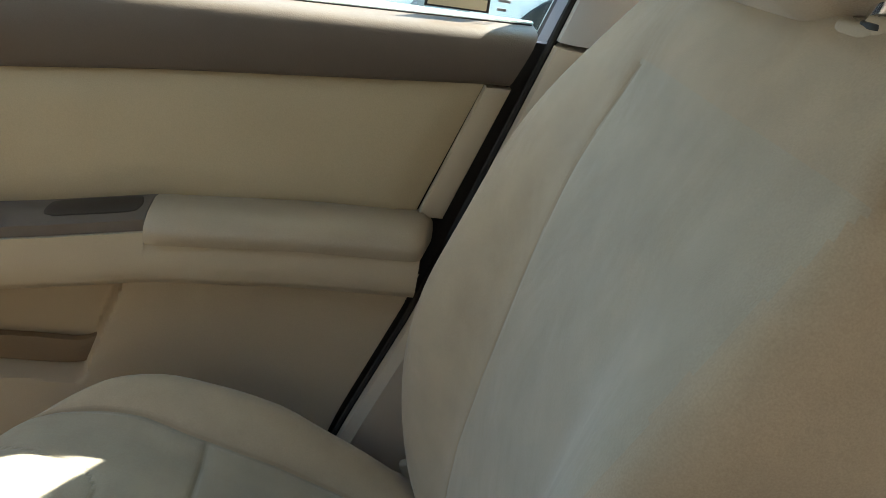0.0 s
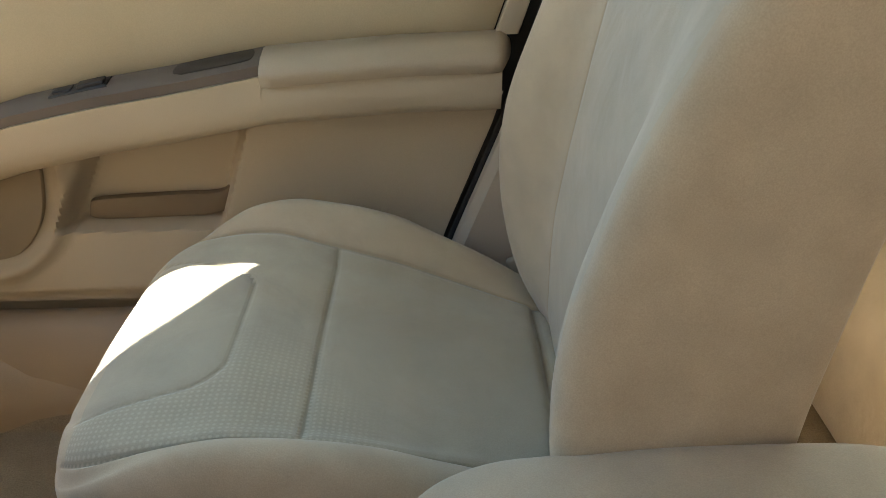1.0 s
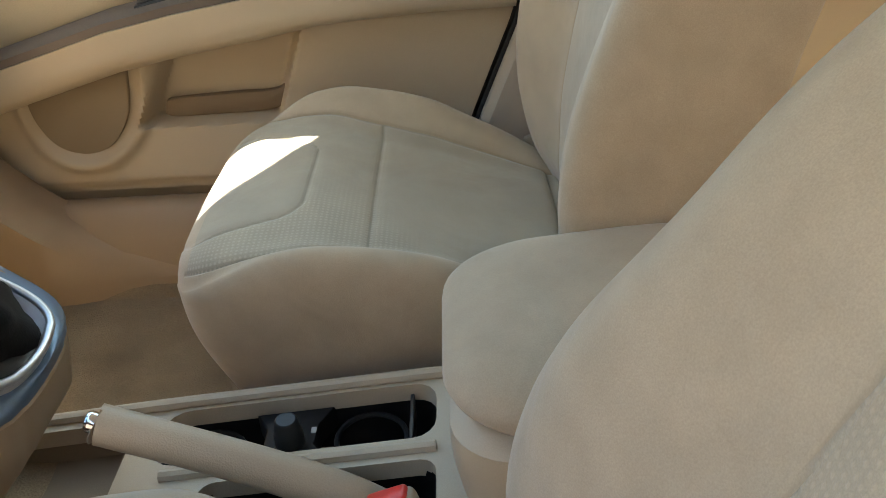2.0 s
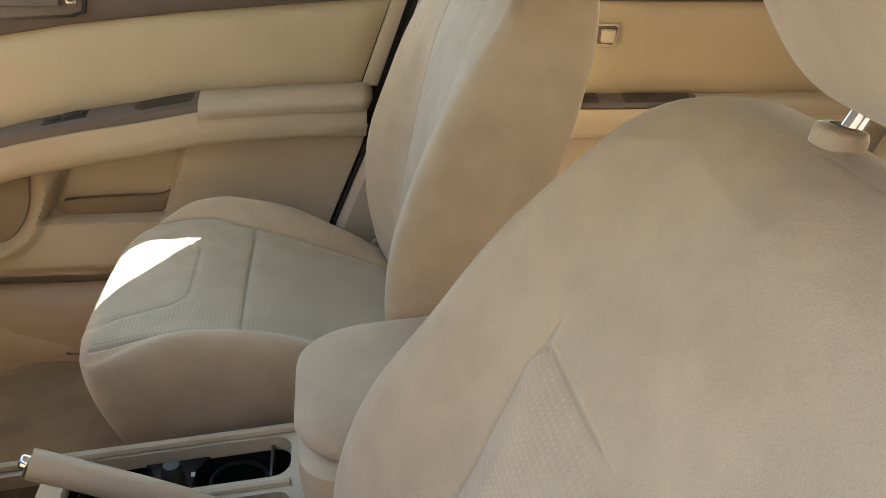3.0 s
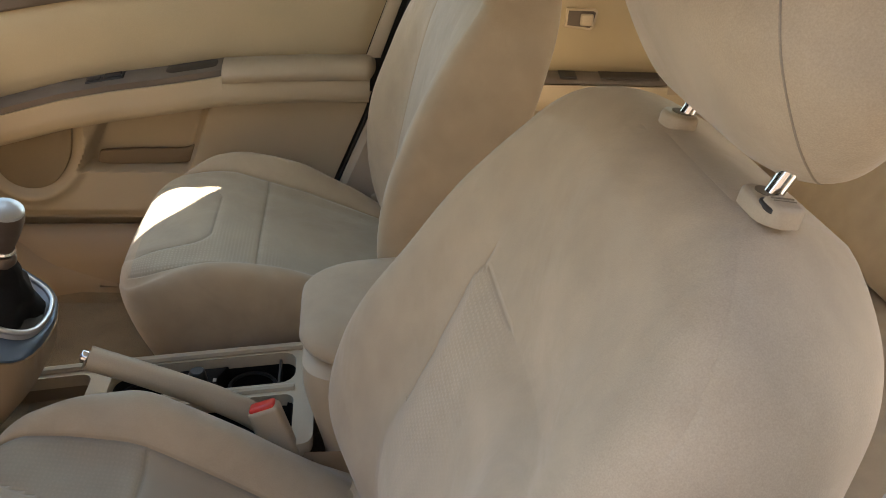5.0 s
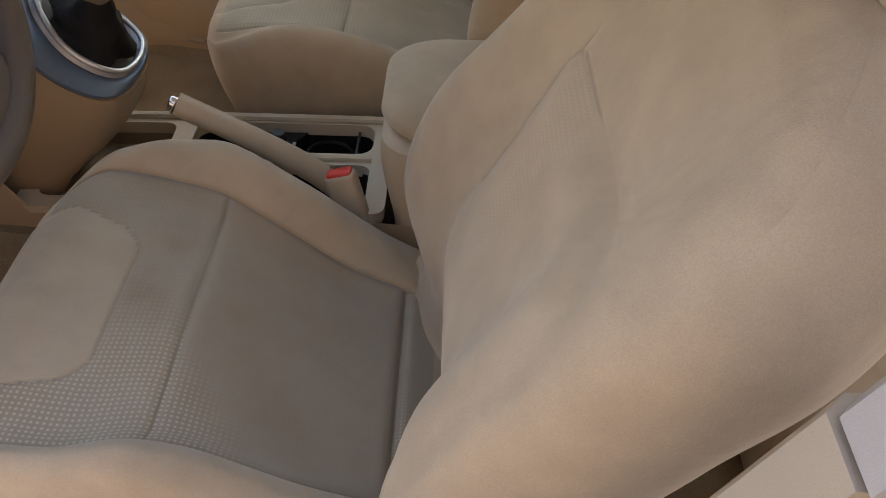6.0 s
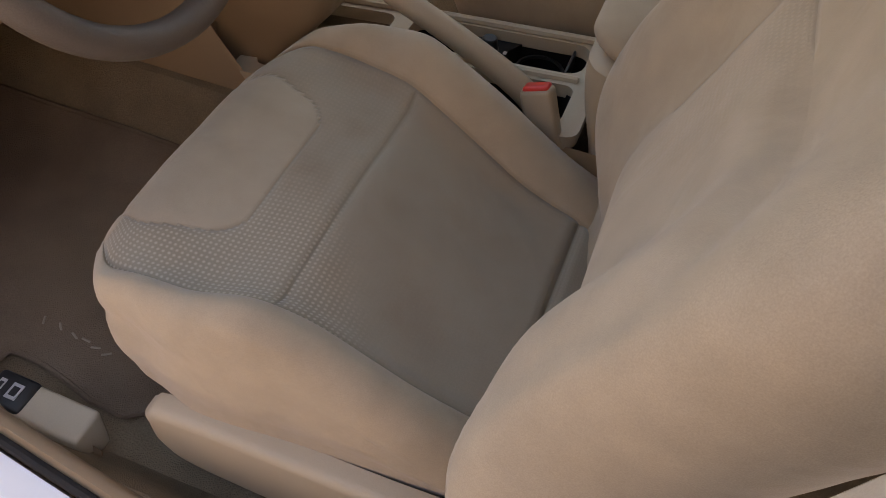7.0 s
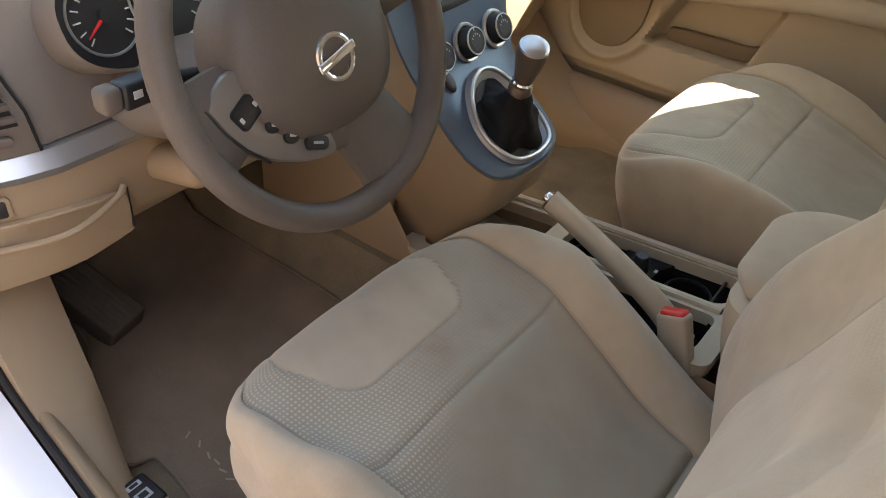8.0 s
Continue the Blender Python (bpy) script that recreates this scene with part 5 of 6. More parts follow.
part("anchor", placed(rbox((0, 0, 0), (0.022, 0.012, 0.05), 0.004), pm), PAD, pb)

# ---------- dashboard ----------
dash = thing("dashboard", "taupe and beige dashboard with silver trim", "dashboard")
DX = -0.715


def dash_piece(sec_of, y0, y1, step=0.04):
    return loft([[Vector((q[0], y, q[1])) for q in sec_of(y)] for y in steps(y0, y1, step)])


def end_bow(y):
    return -0.05 * smooth01(abs(y - 0.34), 0.5, 0.69)


def dash_low(y):
    """Lower edge of the driver's side of the dashboard."""
    return lerp_table(y, [(-0.34, 0.374), (-0.26, 0.377), (-0.1, 0.395), (0.2, 0.40)])


part("upper_dash", dash_piece(lambda y: [(DX - 0.025 + end_bow(y), 0.545), (DX - 0.012 + end_bow(y), 0.555), (DX - 0.02 + end_bow(y), 0.62), (DX - 0.05 + end_bow(y), 0.70), (DX - 0.09 + end_bow(y), 0.74), (DX - 0.2, 0.765), (DX - 0.62, 0.76), (DX - 0.62, 0.545)], -0.34, 1.02), DASHTAUPE, dash, "taupe upper dashboard")
part("silver_strip", dash_piece(lambda y: [(DX - 0.025 + end_bow(y), 0.518), (DX + 0.002 + end_bow(y), 0.522), (DX + 0.006 + end_bow(y), 0.532), (DX - 0.006 + end_bow(y), 0.551), (DX - 0.025 + end_bow(y), 0.554)], -0.34, 0.22), SILVER, dash, "silver trim strip")
part("lower_dash", dash_piece(lambda y: [(DX - 0.005 + end_bow(y), 0.521), (DX - 0.002 + end_bow(y), 0.50), (DX - 0.004 + end_bow(y), 0.43), (DX - 0.02 + end_bow(y), dash_low(y) + 0.010), (DX - 0.032 + end_bow(y), dash_low(y)), (DX - 0.07, dash_low(y) - 0.003), (DX - 0.4, 0.41), (DX - 0.4, 0.521)], -0.34, 0.20), SHADEBEIGE, dash, "beige lower dashboard")
part("glovebox_panel", dash_piece(lambda y: [(DX - 0.025 + end_bow(y), 0.545), (DX - 0.005 + end_bow(y), 0.52), (DX + 0.0 + end_bow(y), 0.47), (DX - 0.03 + end_bow(y), 0.36), (DX - 0.1, 0.33), (DX - 0.4, 0.36), (DX - 0.4, 0.545)], 0.46, 1.02), SHADEBEIGE, dash, "beige glovebox front")
# fuse cover with finger lip, switch blank
cov = [tuple(p) for p in curve([(-0.30, 0.476), (-0.20, 0.476), (-0.125, 0.466), (-0.108, 0.455), (-0.108, 0.412), (-0.112, 0.402), (-0.2, 0.391), (-0.30, 0.384)], 4)]
lid = part("fuse_cover", prism(cov, lambda u, v, w: Vector((DX - 0.006 + w + end_bow(u) * 1.0 - 0.1 * max(0, 0.43 - v), u, v)), 0.012, 0.004), SHADEBEIGE, dash)
part("finger_lip", tube(curve([(DX + 0.006 + end_bow(-0.3), -0.295, 0.447), (DX + 0.014, -0.2, 0.452), (DX + 0.012, -0.13, 0.465), (DX + 0.006, -0.111, 0.474)], 5), 0.0042, 8), SHADEBEIGE, lid)
part("cover_gap", tube([(DX + 0.003, -0.1055, z) for z in steps(0.408, 0.468, 0.02)], 0.0012, 5), BLACK, lid)
fr = part("switch_frame", prism(rounded(-0.292, -0.236, 0.482, 0.511, 0.006), lambda u, v, w: Vector((DX - 0.004 + w + end_bow(u), u, v)), 0.008, 0.003), SHADEBEIGE, dash)
part("switch_blank", prism(rounded(-0.287, -0.242, 0.486, 0.507, 0.003), lambda u, v, w: Vector((DX + 0.003 + w + end_bow(u), u, v)), 0.0025, 0.001), BLACK, fr, "black switch blank")


# side air vent
def on_dash(u, v, w):
    """Across u, height v on the sloping upper face, outwards w."""
    return Vector((DX - 0.006 - 0.10 * max(0.0, v - 0.555) - 0.2 * max(0.0, v - 0.62) + w + end_bow(u), u, v))


vent = part("air_vent", prism([(-0.335, 0.553), (-0.192, 0.553), (-0.196, 0.60), (-0.21, 0.655), (-0.335, 0.672)], on_dash, 0.004, 0.002), DASHTAUPE, dash, "side air vent")
part("vent_gap", tube([on_dash(*q) for q in ((-0.19, 0.553, 0.001), (-0.194, 0.60, 0.001), (-0.208, 0.656, 0.001), (-0.25, 0.668, 0.001))], 0.0022, 6), BLACK, vent)
part("vent_throat", prism([(-0.325, 0.588), (-0.205, 0.588), (-0.217, 0.645), (-0.325, 0.66)], on_dash, 0.005, 0.001), BLACK, vent)
for k in range(4):
    z = 0.594 + 0.0145 * k
    part("vane", prism([(-0.325, z), (-0.207 - 0.002 * k, z), (-0.208 - 0.002 * k, z + 0.007), (-0.325, z + 0.007)], on_dash, 0.010, 0.002), TAUPE, vent)
part("thumb_wheel", prism(rounded(-0.30, -0.215, 0.567, 0.579, 0.004), on_dash, 0.009, 0.003), TAUPE, vent)

# instrument cluster
clu = thing("instrument_cluster", "black instrument cluster with red needles in its hood", "instrument cluster")
CM = Matrix.Translation((-0.735, 0.0, 0.672)) @ Matrix.Rotation(radians(-22), 4, "Y") @ Matrix.Rotation(radians(90), 4, "Z") @ Matrix.Rotation(radians(90), 4, "X")


def on_clu(u, v, w):
    return CM @ Vector((u, v, w))


oval = [(0.14 * math.copysign(abs(math.cos(a)) ** 0.7, math.cos(a)), 0.066 * math.copysign(abs(math.sin(a)) ** 0.8, math.sin(a))) for a in np.linspace(0, 2 * math.pi, 49)[:-1]]
part("face", prism(oval, on_clu, 0.012, 0.002), BLACK, clu)
part("hood", loft([[on_clu(u * k, v * k, w) for u, v in oval] for k, w in ((1.0, 0.005), (1.008, 0.02), (1.02, 0.027), (1.05, 0.022), (1.06, -0.02))], caps=False), DASHTAUPE, clu, "taupe hood")
for cx in (-0.085, 0.0, 0.085):
    r = 0.05 if cx == 0 else 0.043
    dial = part("dial_ring", tube([on_clu(cx + r * math.cos(a), r * math.sin(a), 0.014) for a in np.linspace(0, 2 * math.pi, 33)[:-1]], 0.0018, 6, loop=True), SILVER, clu)
    for k in range(13):
        a = radians(225 - 22.5 * k)
        p0, p1 = on_clu(cx + (r - 0.006) * math.cos(a), (r - 0.006) * math.sin(a), 0.0135), on_clu(cx + (r - 0.015) * math.cos(a), (r - 0.015) * math.sin(a), 0.0135)
        part("tick", tube([p0, p1], 0.0011, 4), MARK, dial)
    a = radians(215)
    part("needle", tube([on_clu(cx, 0, 0.016), on_clu(cx + (r - 0.01) * math.cos(a), (r - 0.01) * math.sin(a), 0.016)], [0.0028, 0.0008], 6), REDMARK, dial, "red needle")
    part("hub", lathe([(0, 0), (0.008, 0), (0.007, 0.006), (0, 0.006)], CM @ Matrix.Translation((cx, 0, 0.0135)), 16), BLACK, dial)

# steering column, stalks and wheel
WC, WT = Vector(WHEEL), 22.7
# wheel frame: u to the passenger side, v up the rim, w towards the driver
AX_W = Vector((math.cos(radians(WT)), 0, math.sin(radians(WT))))
AX_V = Vector((-math.sin(radians(WT)), 0, math.cos(radians(WT))))
AX_U = Vector((0, 1, 0))


def wh(u, v, w):
    return WC + AX_U * u + AX_V * v + AX_W * w


def polar(a, r):
    return r * math.cos(radians(a)), r * math.sin(radians(a))


wheel = thing("steering_wheel", "taupe three-spoke steering wheel, slightly turned, with audio buttons", "steering wheel")
R = 0.18
part("rim", tube([wh(R * math.cos(a), R * math.sin(a), 0.0) for a in np.linspace(0, 2 * math.pi, 73)[:-1]], 0.0155, 14, loop=True, flat=1.12), LEATHER, wheel, "taupe leather-look rim")
pad = [(-0.004 + 0.108 * math.copysign(abs(math.cos(a)) ** 0.8, math.cos(a)), -0.002 + 0.092 * math.copysign(abs(math.sin(a)) ** 0.85, math.sin(a))) for a in np.linspace(0, 2 * math.pi, 61)[:-1]]
hub = loft([[wh(u * k, v * k, w) for u, v in pad] for k, w in ((0.98, -0.05), (1.01, -0.02), (1.0, -0.006), (0.95, 0.008), (0.84, 0.018), (0.66, 0.025), (0.4, 0.029), (0.15, 0.03))])
part("airbag_cover", hub, LEATHER, wheel, "taupe airbag cover")
# spokes: (angle, half width at the hub, half width at the rim)
for ang, h0, h1 in ((194, 24, 15), (18, 24, 15), (-66, 30, 15)):
    sec = []
    for t in np.linspace(0, 1, 12):
        r = 0.07 + (R - 0.07) * t
        half = h0 + (h1 - h0) * t + 5 * (2 * t - 1) ** 4
        bow = -0.016 + 0.014 * t
        ring = []
        for q in np.linspace(-1, 1, 9):
            ring.append(wh(*polar(ang + q * half, r), bow + 0.009 * (1 - q ** 4)))
        for q in np.linspace(1, -1, 9):
            ring.append(wh(*polar(ang + q * half, r), bow - 0.012))
        sec.append(ring)
    part("spoke", loft(sec), LEATHER, wheel)
# silver button strip along the lower hub
plate = curve([(-0.15, -0.02), (-0.134, -0.002), (-0.106, 0.006), (-0.094, -0.02), (-0.082, -0.048), (-0.058, -0.07), (-0.03, -0.084), (-0.02, -0.09), (-0.018, -0.108), (-0.03, -0.112), (-0.06, -0.106), (-0.1, -0.088), (-0.13, -0.06), (-0.15, -0.02)], 4)[:-1]
pl = part("button_plate", prism([tuple(q) for q in plate], lambda u, v, w: wh(u, v, -0.005 + w), 0.009, 0.004), PLATE, wheel, "silver button plate")


def turned_box(u, v, su, sv, deg, w0, thick, mat, name, parent, label=""):
    c, n = math.cos(radians(deg)), math.sin(radians(deg))
    return part(name, prism(rounded(-su / 2, su / 2, -sv / 2, sv / 2, min(su, sv) * (0.46 if name == "round_button" else 0.2), 5), lambda p, q, w: wh(u + p * c - q * n, v + p * n + q * c, w0 + w), thick, thick * 0.35), mat, parent, label)


turned_box(-0.113, -0.034, 0.031, 0.024, 28, 0.003, 0.007, BLACK, "rocker_button", pl, "black audio rocker")
for k in (-0.010, 0.010):
    turned_box(-0.113 + k, -0.034 + k * 0.5, 0.004, 0.006, 28, 0.0099, 0.0004, MARK, "marking", pl)
for u, v, su, sv in ((-0.089, -0.056, 0.0165, 0.016), (-0.072, -0.073, 0.018, 0.017), (-0.044, -0.092, 0.03, 0.0155)):
    b = turned_box(u, v, su, sv, -22, 0.003, 0.006, BLACK, "round_button", wheel, "black wheel button")
    turned_box(u, v, su * 0.45, 0.003, -20, 0.0089, 0.0004, MARK, "marking", b)
part("plate_gap", tube([wh(u, v, 0.0025) for u, v in ((-0.153, -0.018), (-0.142, -0.043), (-0.124, -0.069), (-0.104, -0.089))], 0.0018, 6), BLACK, wheel)
part("lower_bezel", prism([tuple(p) for p in curve([(-0.14, -0.045), (-0.11, -0.08), (-0.06, -0.108), (0.0, -0.116), (0.03, -0.112), (0.03, -0.08), (-0.04, -0.07), (-0.1, -0.03)], 4)], lambda u, v, w: wh(u, v, -0.022 + w), 0.016, 0.005), TAUPE, wheel)
# round emblem: ring and bar
EV = -0.016
em = part("emblem_ring", tube([wh(-0.006 + 0.022 * math.cos(a), EV + 0.022 * math.sin(a), 0.030) for a in np.linspace(0, 2 * math.pi, 41)[:-1]], 0.0036, 8, loop=True), CHROME, wheel, "round chrome emblem")
part("emblem_bar", placed(rbox((0, 0, 0), (0.056, 0.010, 0.005), 0.002), Matrix.Translation(wh(-0.006, EV, 0.032)) @ Matrix(((AX_U.x, AX_V.x, AX_W.x, 0), (AX_U.y, AX_V.y, AX_W.y, 0), (AX_U.z, AX_V.z, AX_W.z, 0), (0, 0, 0, 1))) @ Matrix.Rotation(radians(14), 4, "Z")), CHROME, em)


def col(u, v, w):
    """Place in the column's frame, its axis rising towards the driver."""
    t = radians(14)
    return Vector((-0.472, -0.012, 0.682)) + Vector((0, u, 0)) + Vector((-math.sin(t), 0, math.cos(t))) * v + Vector((math.cos(t), 0, math.sin(t))) * w


column = thing("steering_column", "beige and taupe steering column shroud with stalks", "steering column")
part("shroud", loft([[col(hw * math.cos(a), -0.04 + hh * math.sin(a), w) for a in np.linspace(0, 2 * math.pi, 25)[:-1]] for w, hw, hh in ((-0.045, 0.052, 0.036), (-0.06, 0.065, 0.046), (-0.15, 0.072, 0.05), (-0.30, 0.078, 0.052))]), TAUPE, column)
part("column_cover", placed(rbox((0, 0, 0), (0.15, 0.14, 0.046), 0.02, 4), Matrix.Translation((-0.70, 0.0, 0.480)) @ Matrix.Rotation(radians(-14), 4, "Y")), SHADEBEIGE, column, "beige lower column cover")
part("lower_shroud", loft([[col(hw * math.cos(a), -0.05 + hh * math.sin(a), w) for a in np.linspace(0, 2 * math.pi, 25)[:-1]] for w, hw, hh in ((-0.10, 0.05, 0.03), (-0.12, 0.07, 0.05), (-0.24, 0.085, 0.06), (-0.34, 0.09, 0.06))]), DASHTAUPE, column, "taupe lower shroud")
st = part("stalk", tube([col(-0.06, 0.0, -0.09), col(-0.12, 0.012, -0.085), col(-0.135, 0.014, -0.083)], 0.009, 10), BLACK, column, "black indicator stalk")
part("stalk_end", placed(rbox((0, 0, 0), (0.022, 0.022, 0.026), 0.006), Matrix.Translation(col(-0.186, 0.017, -0.08))), TAUPE, st)
part("stalk_ring", placed(rbox((0, 0, 0), (0.0235, 0.054, 0.027), 0.005), Matrix.Translation(col(-0.149, 0.016, -0.08))), BLACK, st)
part("marking", placed(rbox((0.0128, 0, 0.002), (0.001, 0.010, 0.008), 0.0003, 1), Matrix.Translation(col(-0.162, 0.016, -0.08))), MARK, st)
part("stalk", tube([col(0.06, 0.0, -0.09), col(0.14, 0.02, -0.085), col(0.19, 0.022, -0.083)], 0.010, 10), BLACK, column, "black wiper stalk")

# ---------- centre stack and gear lever ----------
stack = thing("centre_stack", "bluish silver centre stack, tinted for reflected sky, with climate knobs over a beige base", "centre stack")
# profile of the face along its length: (x, z)
FACE = [tuple(p) for p in curve(FACE_PTS, 6)]


def face_frame(t):
    """Point and outward normal of the face at 0..1 from its lip upwards."""
    k = t * (len(FACE) - 1)
    i = min(int(k), len(FACE) - 2)
    a, b = np.array(FACE[i]), np.array(FACE[i + 1])
    p = a + (b - a) * (k - i)
    d = (b - a) / np.linalg.norm(b - a)
    return Vector((p[0], 0, p[1])), Vector((d[1], 0, -d[0])) * (1 if d[1] > 0 else 1)


def stack_half(t):
    nose = math.sqrt(max(0.0, 1 - max(0.0, (0.34 - t) / 0.26) ** 2))
    return max(0.004, nose * lerp_table(t, [(0, 0.094), (0.3, 0.097), (0.5, 0.104), (0.75, 0.125), (1.0, 0.14)]))


FACE_LEN = sum(math.dist(p, q) for p, q in zip(FACE, FACE[1:]))
NOSE_STEPS = [0.08 + 0.92 * (k / 48) ** 2 for k in range(49)]
SY = 0.346
rings = []
for t in NOSE_STEPS:
    p, nrm = face_frame(t)
    h = stack_half(t)
    row = []
    for q in np.linspace(-1, 1, 21):
        drop = 0.009 * abs(q) ** 5
        row.append(p + Vector((0, SY + h * q, 0)) - nrm * drop)
    row += [p + Vector((0, SY + h * q, 0)) - nrm * 0.013 for q in (1.0, 0.0, -1.0)]
    rings.append(row)
part("face_panel", loft(rings), SKYSILVER, stack, "bluish silver face with the sky's reflection in its colour")
# beige body under the face
body = []
for k, (dx, dz, sc) in enumerate(((0.0, -0.004, 0.985), (-0.012, -0.03, 0.94), (-0.05, -0.07, 0.82), (-0.10, -0.115, 0.72), (-0.16, -0.20, 0.66), (-0.2, -0.32, 0.66))):
    loop = []
    for t in NOSE_STEPS:
        p, nrm = face_frame(t)
        loop.append(Vector((max(p.x - nrm.x * 0.0125 + dx * (1 - t), -0.72), SY + stack_half(t) * sc, max(0.06, p.z - nrm.z * 0.0125 + dz - t * (0.0 if k < 1 else 0.2)))))
    loop += [Vector((q.x, 2 * SY - q.y, q.z)) for q in loop[::-1]]
    body.append(loop)
part("base_body", loft(body), SHADEBEIGE, stack, "beige plastic base of the stack")


def on_face(t, u, v, w):
    """A point u across, v along the curved face and w off it, about its place t."""
    p, nrm = face_frame(min(1.0, max(0.0, t + v / FACE_LEN)))
    return p + Vector((0, SY + u, 0)) + nrm * w


T_RING = 0.34
part("ring_bezel", tube([on_face(T_RING, 0.061 * math.cos(a), 0.071 * math.sin(a), 0.009) for a in np.linspace(0, 2 * math.pi, 65)[:-1]], 0.0038, 10, loop=True), SILVER, stack, "silver ring round the gear lever")
part("ring_wall", loft([[on_face(T_RING, k * 0.061 * math.cos(a), k * 0.071 * math.sin(a), w) for a in np.linspace(0, 2 * math.pi, 49)[:-1]] for k, w in ((1.06, 0.0), (1.02, 0.009), (0.97, 0.0095), (0.90, 0.005), (0.84, 0.0022))], caps=False), SATIN, stack, "satin wall of the ring")
part("ring_floor", prism([(0.052 * math.cos(a), 0.061 * math.sin(a)) for a in np.linspace(0, 2 * math.pi, 49)[:-1]], lambda u, v, w: on_face(T_RING, u, v, w), 0.0015, 0.0005, 1), BLACK, stack)
part("lock_button", prism([(-0.062 + 0.009 * math.cos(a), 0.075 + 0.012 * math.sin(a)) for a in np.linspace(0, 2 * math.pi, 21)[:-1]], lambda u, v, w: on_face(T_RING, u, v, w), 0.004, 0.002), BLACK, stack, "small dark button")
for u in (-0.073, -0.003, 0.066):
    t = 0.66
    fm, nrm = face_frame(t)
    up = Vector((-nrm.z, 0, nrm.x))
    o = on_face(t, u, 0, 0)
    m = Matrix(((up.x, 0, nrm.x, o.x), (up.y, 1, nrm.y, o.y), (up.z, 0, nrm.z, o.z), (0, 0, 0, 1)))
    kn = part("climate_knob", lathe([(0, 0), (0.0215, 0), (0.0215, 0.004), (0.0205, 0.019), (0.018, 0.022), (0, 0.022)], m, 28), BLACK, stack, "black climate knob")
    part("knob_ring", tube([m @ Vector((0.025 * math.cos(a), 0.025 * math.sin(a), 0.004)) for a in np.linspace(0, 2 * math.pi, 33)[:-1]], 0.0036, 8, loop=True), SILVER, kn, "silver ring")
    part("knob_edge", tube([m @ Vector((0.0185 * math.cos(a), 0.0185 * math.sin(a), 0.0215)) for a in np.linspace(0, 2 * math.pi, 33)[:-1]], 0.0012, 6, loop=True), SILVER, kn)
    disc = part("knob_face", lathe([(0, 0.0219), (0.0125, 0.0219), (0.0125, 0.0226), (0, 0.0227)], m, 24), KNOBFACE, kn, "dark grey marked knob face")
    for k in range(5):
        a = radians(-60 + 30 * k)
        part("marking", placed(rbox((0.0092 * math.cos(a), 0.0092 * math.sin(a), 0.0229), (0.0026, 0.0016, 0.0006), 0.0002, 1), m), MARK, disc)
    part("pointer", placed(rbox((0.0155, 0, 0.0222), (0.004, 0.002, 0.001), 0.0003, 1), m), MARK, kn)
part("slot", prism(rounded(-0.09, 0.03, 0.040, 0.052, 0.005), lambda u, v, w: on_face(0.70, u, v, w), 0.003, 0.001), BLACK, stack)
part("radio", prism(rounded(-0.105, 0.105, 0.07, 0.17, 0.008), lambda u, v, w: on_face(0.70, u, v, w), 0.004, 0.002), BLACK, stack, "black radio front")

gear = thing("gear_lever", "gear lever with bronze knob, silver cap and black boot", "gear lever")
gb, gt = on_face(T_RING, 0.0, 0.0, 0.0), Vector(GEAR_TOP)
ax = (gt - gb)
boot = []
for k, t in enumerate(np.linspace(0, 0.45, 10)):
    c = gb + ax * t
    r = float(np.interp(t, [0, 0.05, 0.15, 0.3, 0.45], [0.05, 0.05, 0.043, 0.026, 0.016]))
    ringp = []
    for j in range(28):
        a = 2 * math.pi * j / 28
        rr = r * (1 + (0.15 * math.sin(5 * a + 9 * t) + 0.11 * math.sin(3 * a - 14 * t)) * (1 - t / 0.5)) * (1 + 0.05 * math.sin(40 * t))
        flat = 1 - t / 0.45
        p = c + Vector((rr * math.cos(a), rr * math.sin(a), 0))
        if flat > 0:
            q = on_face(T_RING, rr * math.sin(a), -rr * math.cos(a), 0) + ax * t
            p = q * flat + p * (1 - flat)
        ringp.append(p)
    boot.append(ringp)
part("boot", loft(boot), BOOT, gear, "creased black boot")
axn = ax.normalized()
lm = Matrix.Translation(gb) @ axn.to_track_quat("Z", "Y").to_matrix().to_4x4()
ln = ax.length
part("collar", lathe([(0.0, ln * 0.43), (0.0165, ln * 0.43), (0.0165, ln * 0.50), (0.013, ln * 0.53), (0.014, ln * 0.56), (0.0, ln * 0.56)], lm), BRONZE, gear)
part("collar_ring", lathe([(0.0, ln * 0.555), (0.0145, ln * 0.555), (0.0155, ln * 0.575), (0.0135, ln * 0.59), (0.0, ln * 0.59)], lm), CHROME, gear)
part("knob", lathe([(0.0, ln * 0.585), (0.013, ln * 0.585), (0.0152, ln * 0.66), (0.0192, ln * 0.78), (0.0215, ln * 0.88), (0.0208, ln * 0.95), (0.0, ln * 0.955)], lm), BRONZE, gear, "bronze coloured knob")
part("cap", lathe([(0.0, ln * 0.945), (0.0208, ln * 0.945), (0.0202, ln * 0.972), (0.0175, ln * 0.985), (0.009, ln * 0.991), (0.0, ln * 0.992)], lm), SILVER, gear, "silver cap with shift pattern")

# ---------- outside ----------
VY = 4.0
van = thing("van", "white delivery van with grey lettering parked alongside", "van")
prof = [(VY, -0.02), (VY - 0.02, 0.15), (VY - 0.03, 0.55), (VY - 0.01, 0.62), (VY, 1.0), (VY + 0.12, 1.7), (VY + 0.25, 1.95), (VY + 1.6, 1.95), (VY + 1.75, 1.0), (VY + 1.75, -0.02)]
part("body", loft([[Vector((x, *q)) for q in prof] for x in (-3.2, -2.9, 1.37, 1.42)]), VANWHITE, van)
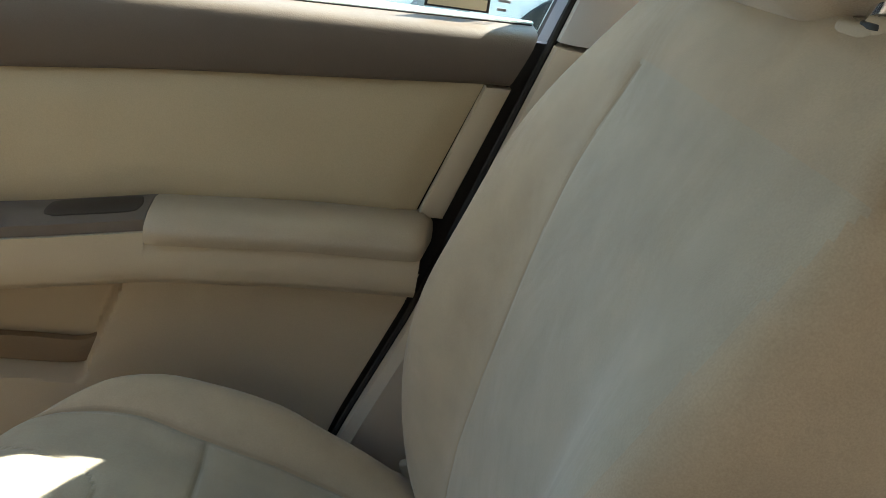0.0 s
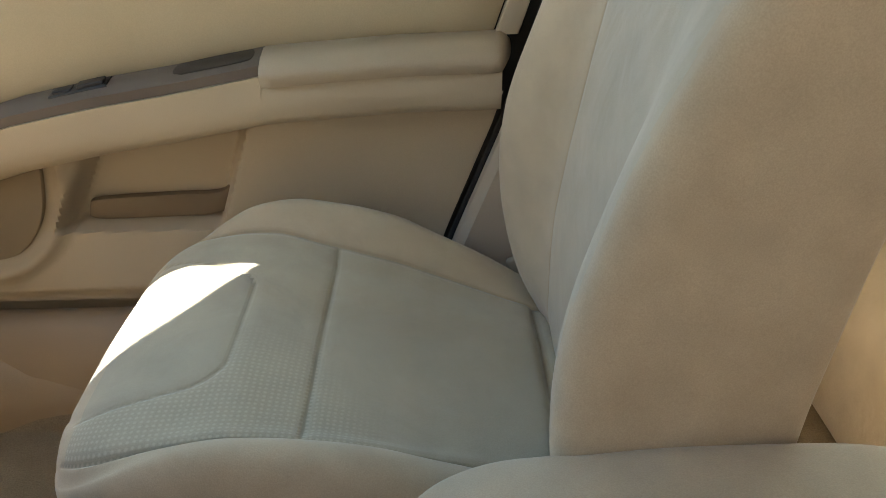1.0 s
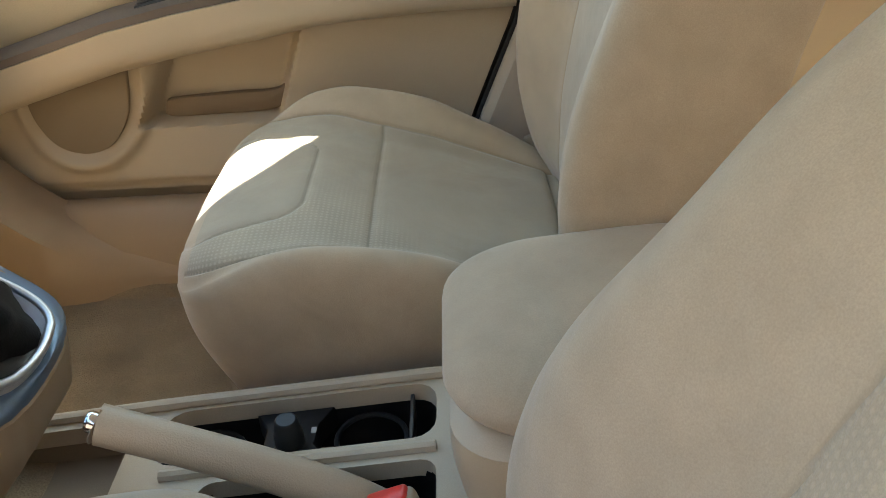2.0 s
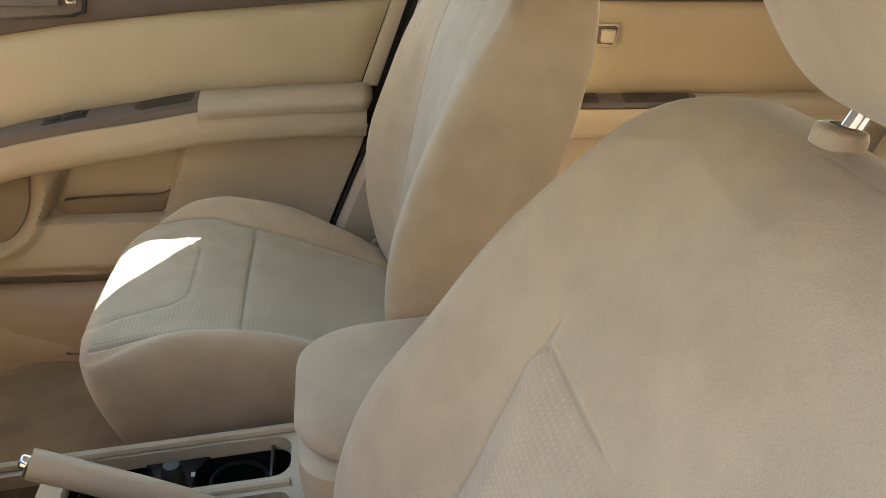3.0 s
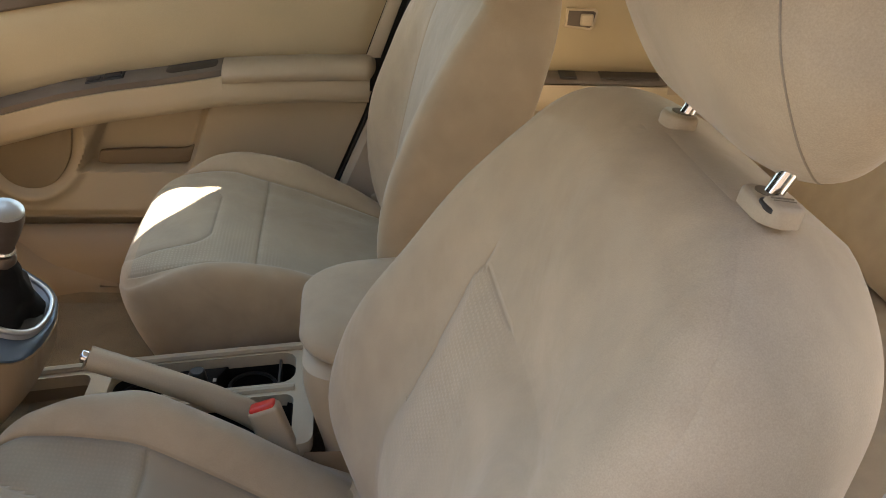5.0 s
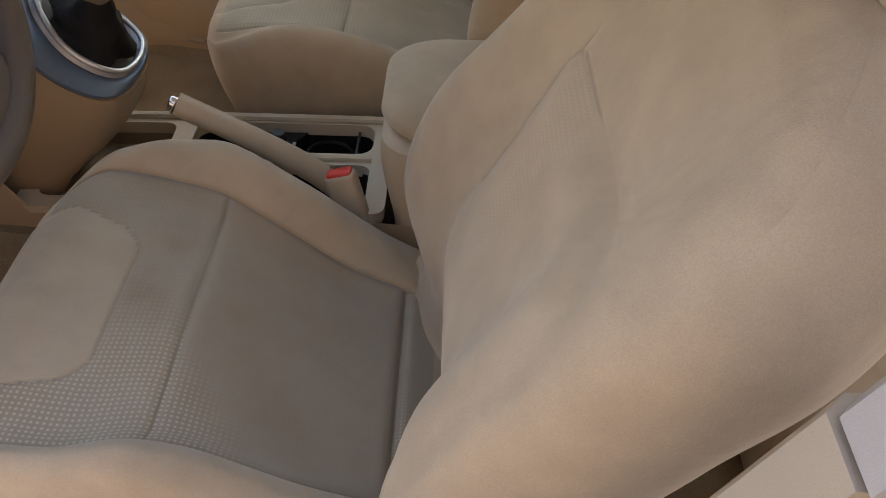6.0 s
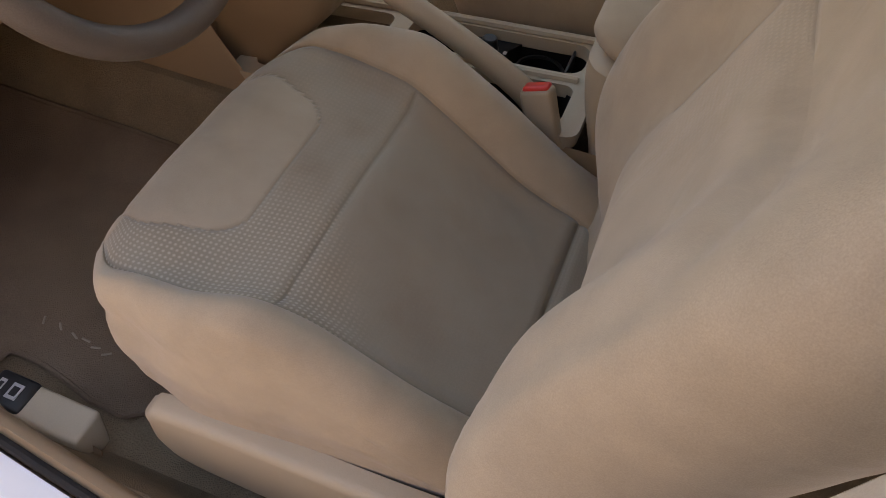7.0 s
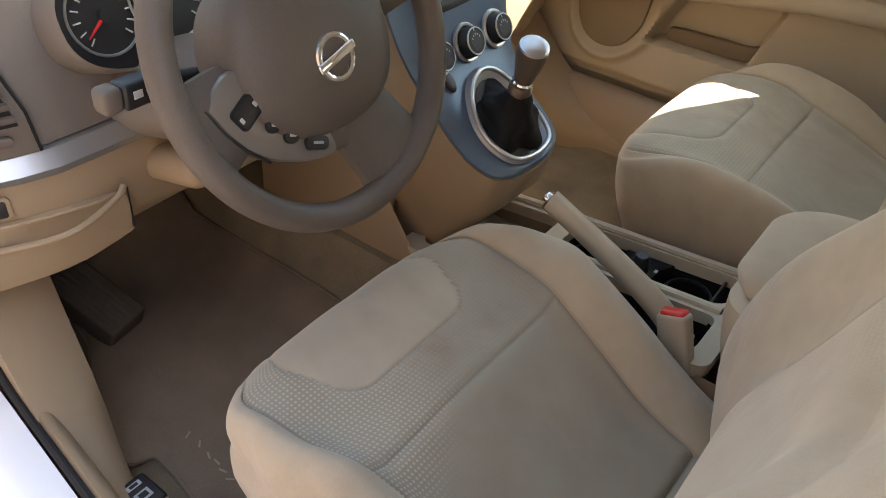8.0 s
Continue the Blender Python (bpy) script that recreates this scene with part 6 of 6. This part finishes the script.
for x in (-0.285,):
    part("panel_gap", tube([(x, VY - 0.022, 0.1), (x, VY - 0.032, 0.55), (x, VY - 0.012, 0.62), (x, VY - 0.004, 1.0)], 0.0032, 5), GREYPLASTIC, van)
for cx in (-1.555, 0.83):
    arch = [(cx + 0.42 * math.cos(a), -0.02 + (0.62 if cx < 0 else 0.645) * math.sin(a)) for a in np.linspace(0, math.pi, 25)]
    part("wheel_arch", prism(arch, lambda u, v, w: Vector((u, VY - 0.005 - w, v)), 0.045, 0.01), BLACK, van, "dark wheel arch")
    wl = part("wheel", lathe([(0.0, 0), (0.20, 0.0), (0.215, 0.02), (0.30, 0.03), (0.33, 0.01), (0.33, -0.2), (0.0, -0.2)], Matrix.Translation((cx, VY - 0.05, GZ + 0.33)) @ Matrix.Rotation(radians(90), 4, "X"), 40), TYRE, van, "black tyre")
    part("rim", lathe([(0.0, 0.012), (0.06, 0.016), (0.17, 0.006), (0.2, 0.02), (0.205, 0.0), (0.0, 0.0)], Matrix.Translation((cx, VY - 0.052, GZ + 0.33)) @ Matrix.Rotation(radians(90), 4, "X"), 32), GREYPLASTIC, wl)
# recessed door handle
cup = part("handle_recess", prism(rounded(0.075, 0.345, 0.345, 0.525, 0.04), lambda u, v, w: Vector((u + 0.15 * (v - 0.43), VY - 0.026 - w, v)), 0.012, 0.006), GREYPLASTIC, van, "grey recessed handle plate")
part("recess", prism(rounded(0.120, 0.300, 0.365, 0.498, 0.03), lambda u, v, w: Vector((u + 0.15 * (v - 0.43), VY - 0.036 - w, v)), 0.006, 0.002), LETTER, cup)
part("handle", prism(rounded(0.132, 0.288, 0.372, 0.435, 0.018), lambda u, v, w: Vector((u + 0.15 * (v - 0.43), VY - 0.04 - w, v)), 0.016, 0.008), GREYPLASTIC, cup)
for bx, bz in ((0.097, 0.372), (0.323, 0.372), (0.097, 0.498), (0.323, 0.498)):
    part("bolt", lathe([(0.0, 0.0), (0.010, 0.0), (0.009, 0.004), (0.0, 0.005)], Matrix.Translation((bx + 0.15 * (bz - 0.43), VY - 0.038, bz)) @ Matrix.Rotation(radians(90), 4, "X"), 12), LETTER, cup)


def writing(text, x0, x1, z, mat, y, parent, name):
    cu = bpy.data.curves.new(name, "FONT")
    cu.body, cu.extrude = text, 0.001
    ob = new(name, cu)
    bpy.context.view_layer.update()
    me = bpy.data.meshes.new_from_object(ob.evaluated_get(bpy.context.evaluated_depsgraph_get()))
    bpy.data.objects.remove(ob)
    bpy.data.curves.remove(cu)
    xs = [v.co.x for v in me.vertices]
    k = (x1 - x0) / (max(xs) - min(xs))
    for v in me.vertices:
        q = v.co.copy()
        v.co = Vector((x0 + (q.x - min(xs)) * k, y - q.z * k - 0.001, z + q.y * k))
    me.materials.append(mat)
    ob = new(name, me)
    ob.parent = parent
    return ob


writing("INGENUITY WELCOME", -1.11, -0.61, 0.352, LETTERTAN, VY - 0.031, van, "lettering")
# brand word as one plain bar
part("brand_bar", prism(rounded(-1.06, -0.635, 0.455, 0.525, 0.02), lambda u, v, w: Vector((u, VY - 0.03 - w, v)), 0.002, 0.0005, 1), LETTER, van, "plain grey bar where the maker's word stands")

car = thing("parked_car", "dark parked car with red tail lamp behind the van", "car")
cx0 = 1.44
part("body", loft([[Vector((x, *q)) for q in ((VY + 0.05, -0.05), (VY + 0.00, 0.25), (VY + 0.02, 0.5), (VY + 0.08, 0.62), (VY + 0.2, 1.0), (VY + 1.3, 1.0), (VY + 1.6, 0.5), (VY + 1.6, -0.05))] for x in (cx0, cx0 + 0.08, 5.5, 5.6)]), BLACK, car)
part("tail_lamp", rbox((cx0 + 0.05, VY + 0.0, 0.55), (0.1, 0.12, 0.18), 0.02), RED, car, "red tail lamp")
for wx in (2.4, 4.9):
    part("wheel", lathe([(0.0, 0), (0.20, 0.0), (0.3, 0.02), (0.31, 0.0), (0.31, -0.2), (0.0, -0.2)], Matrix.Translation((wx, VY - 0.01, GZ + 0.31)) @ Matrix.Rotation(radians(90), 4, "X"), 32), TYRE, car)
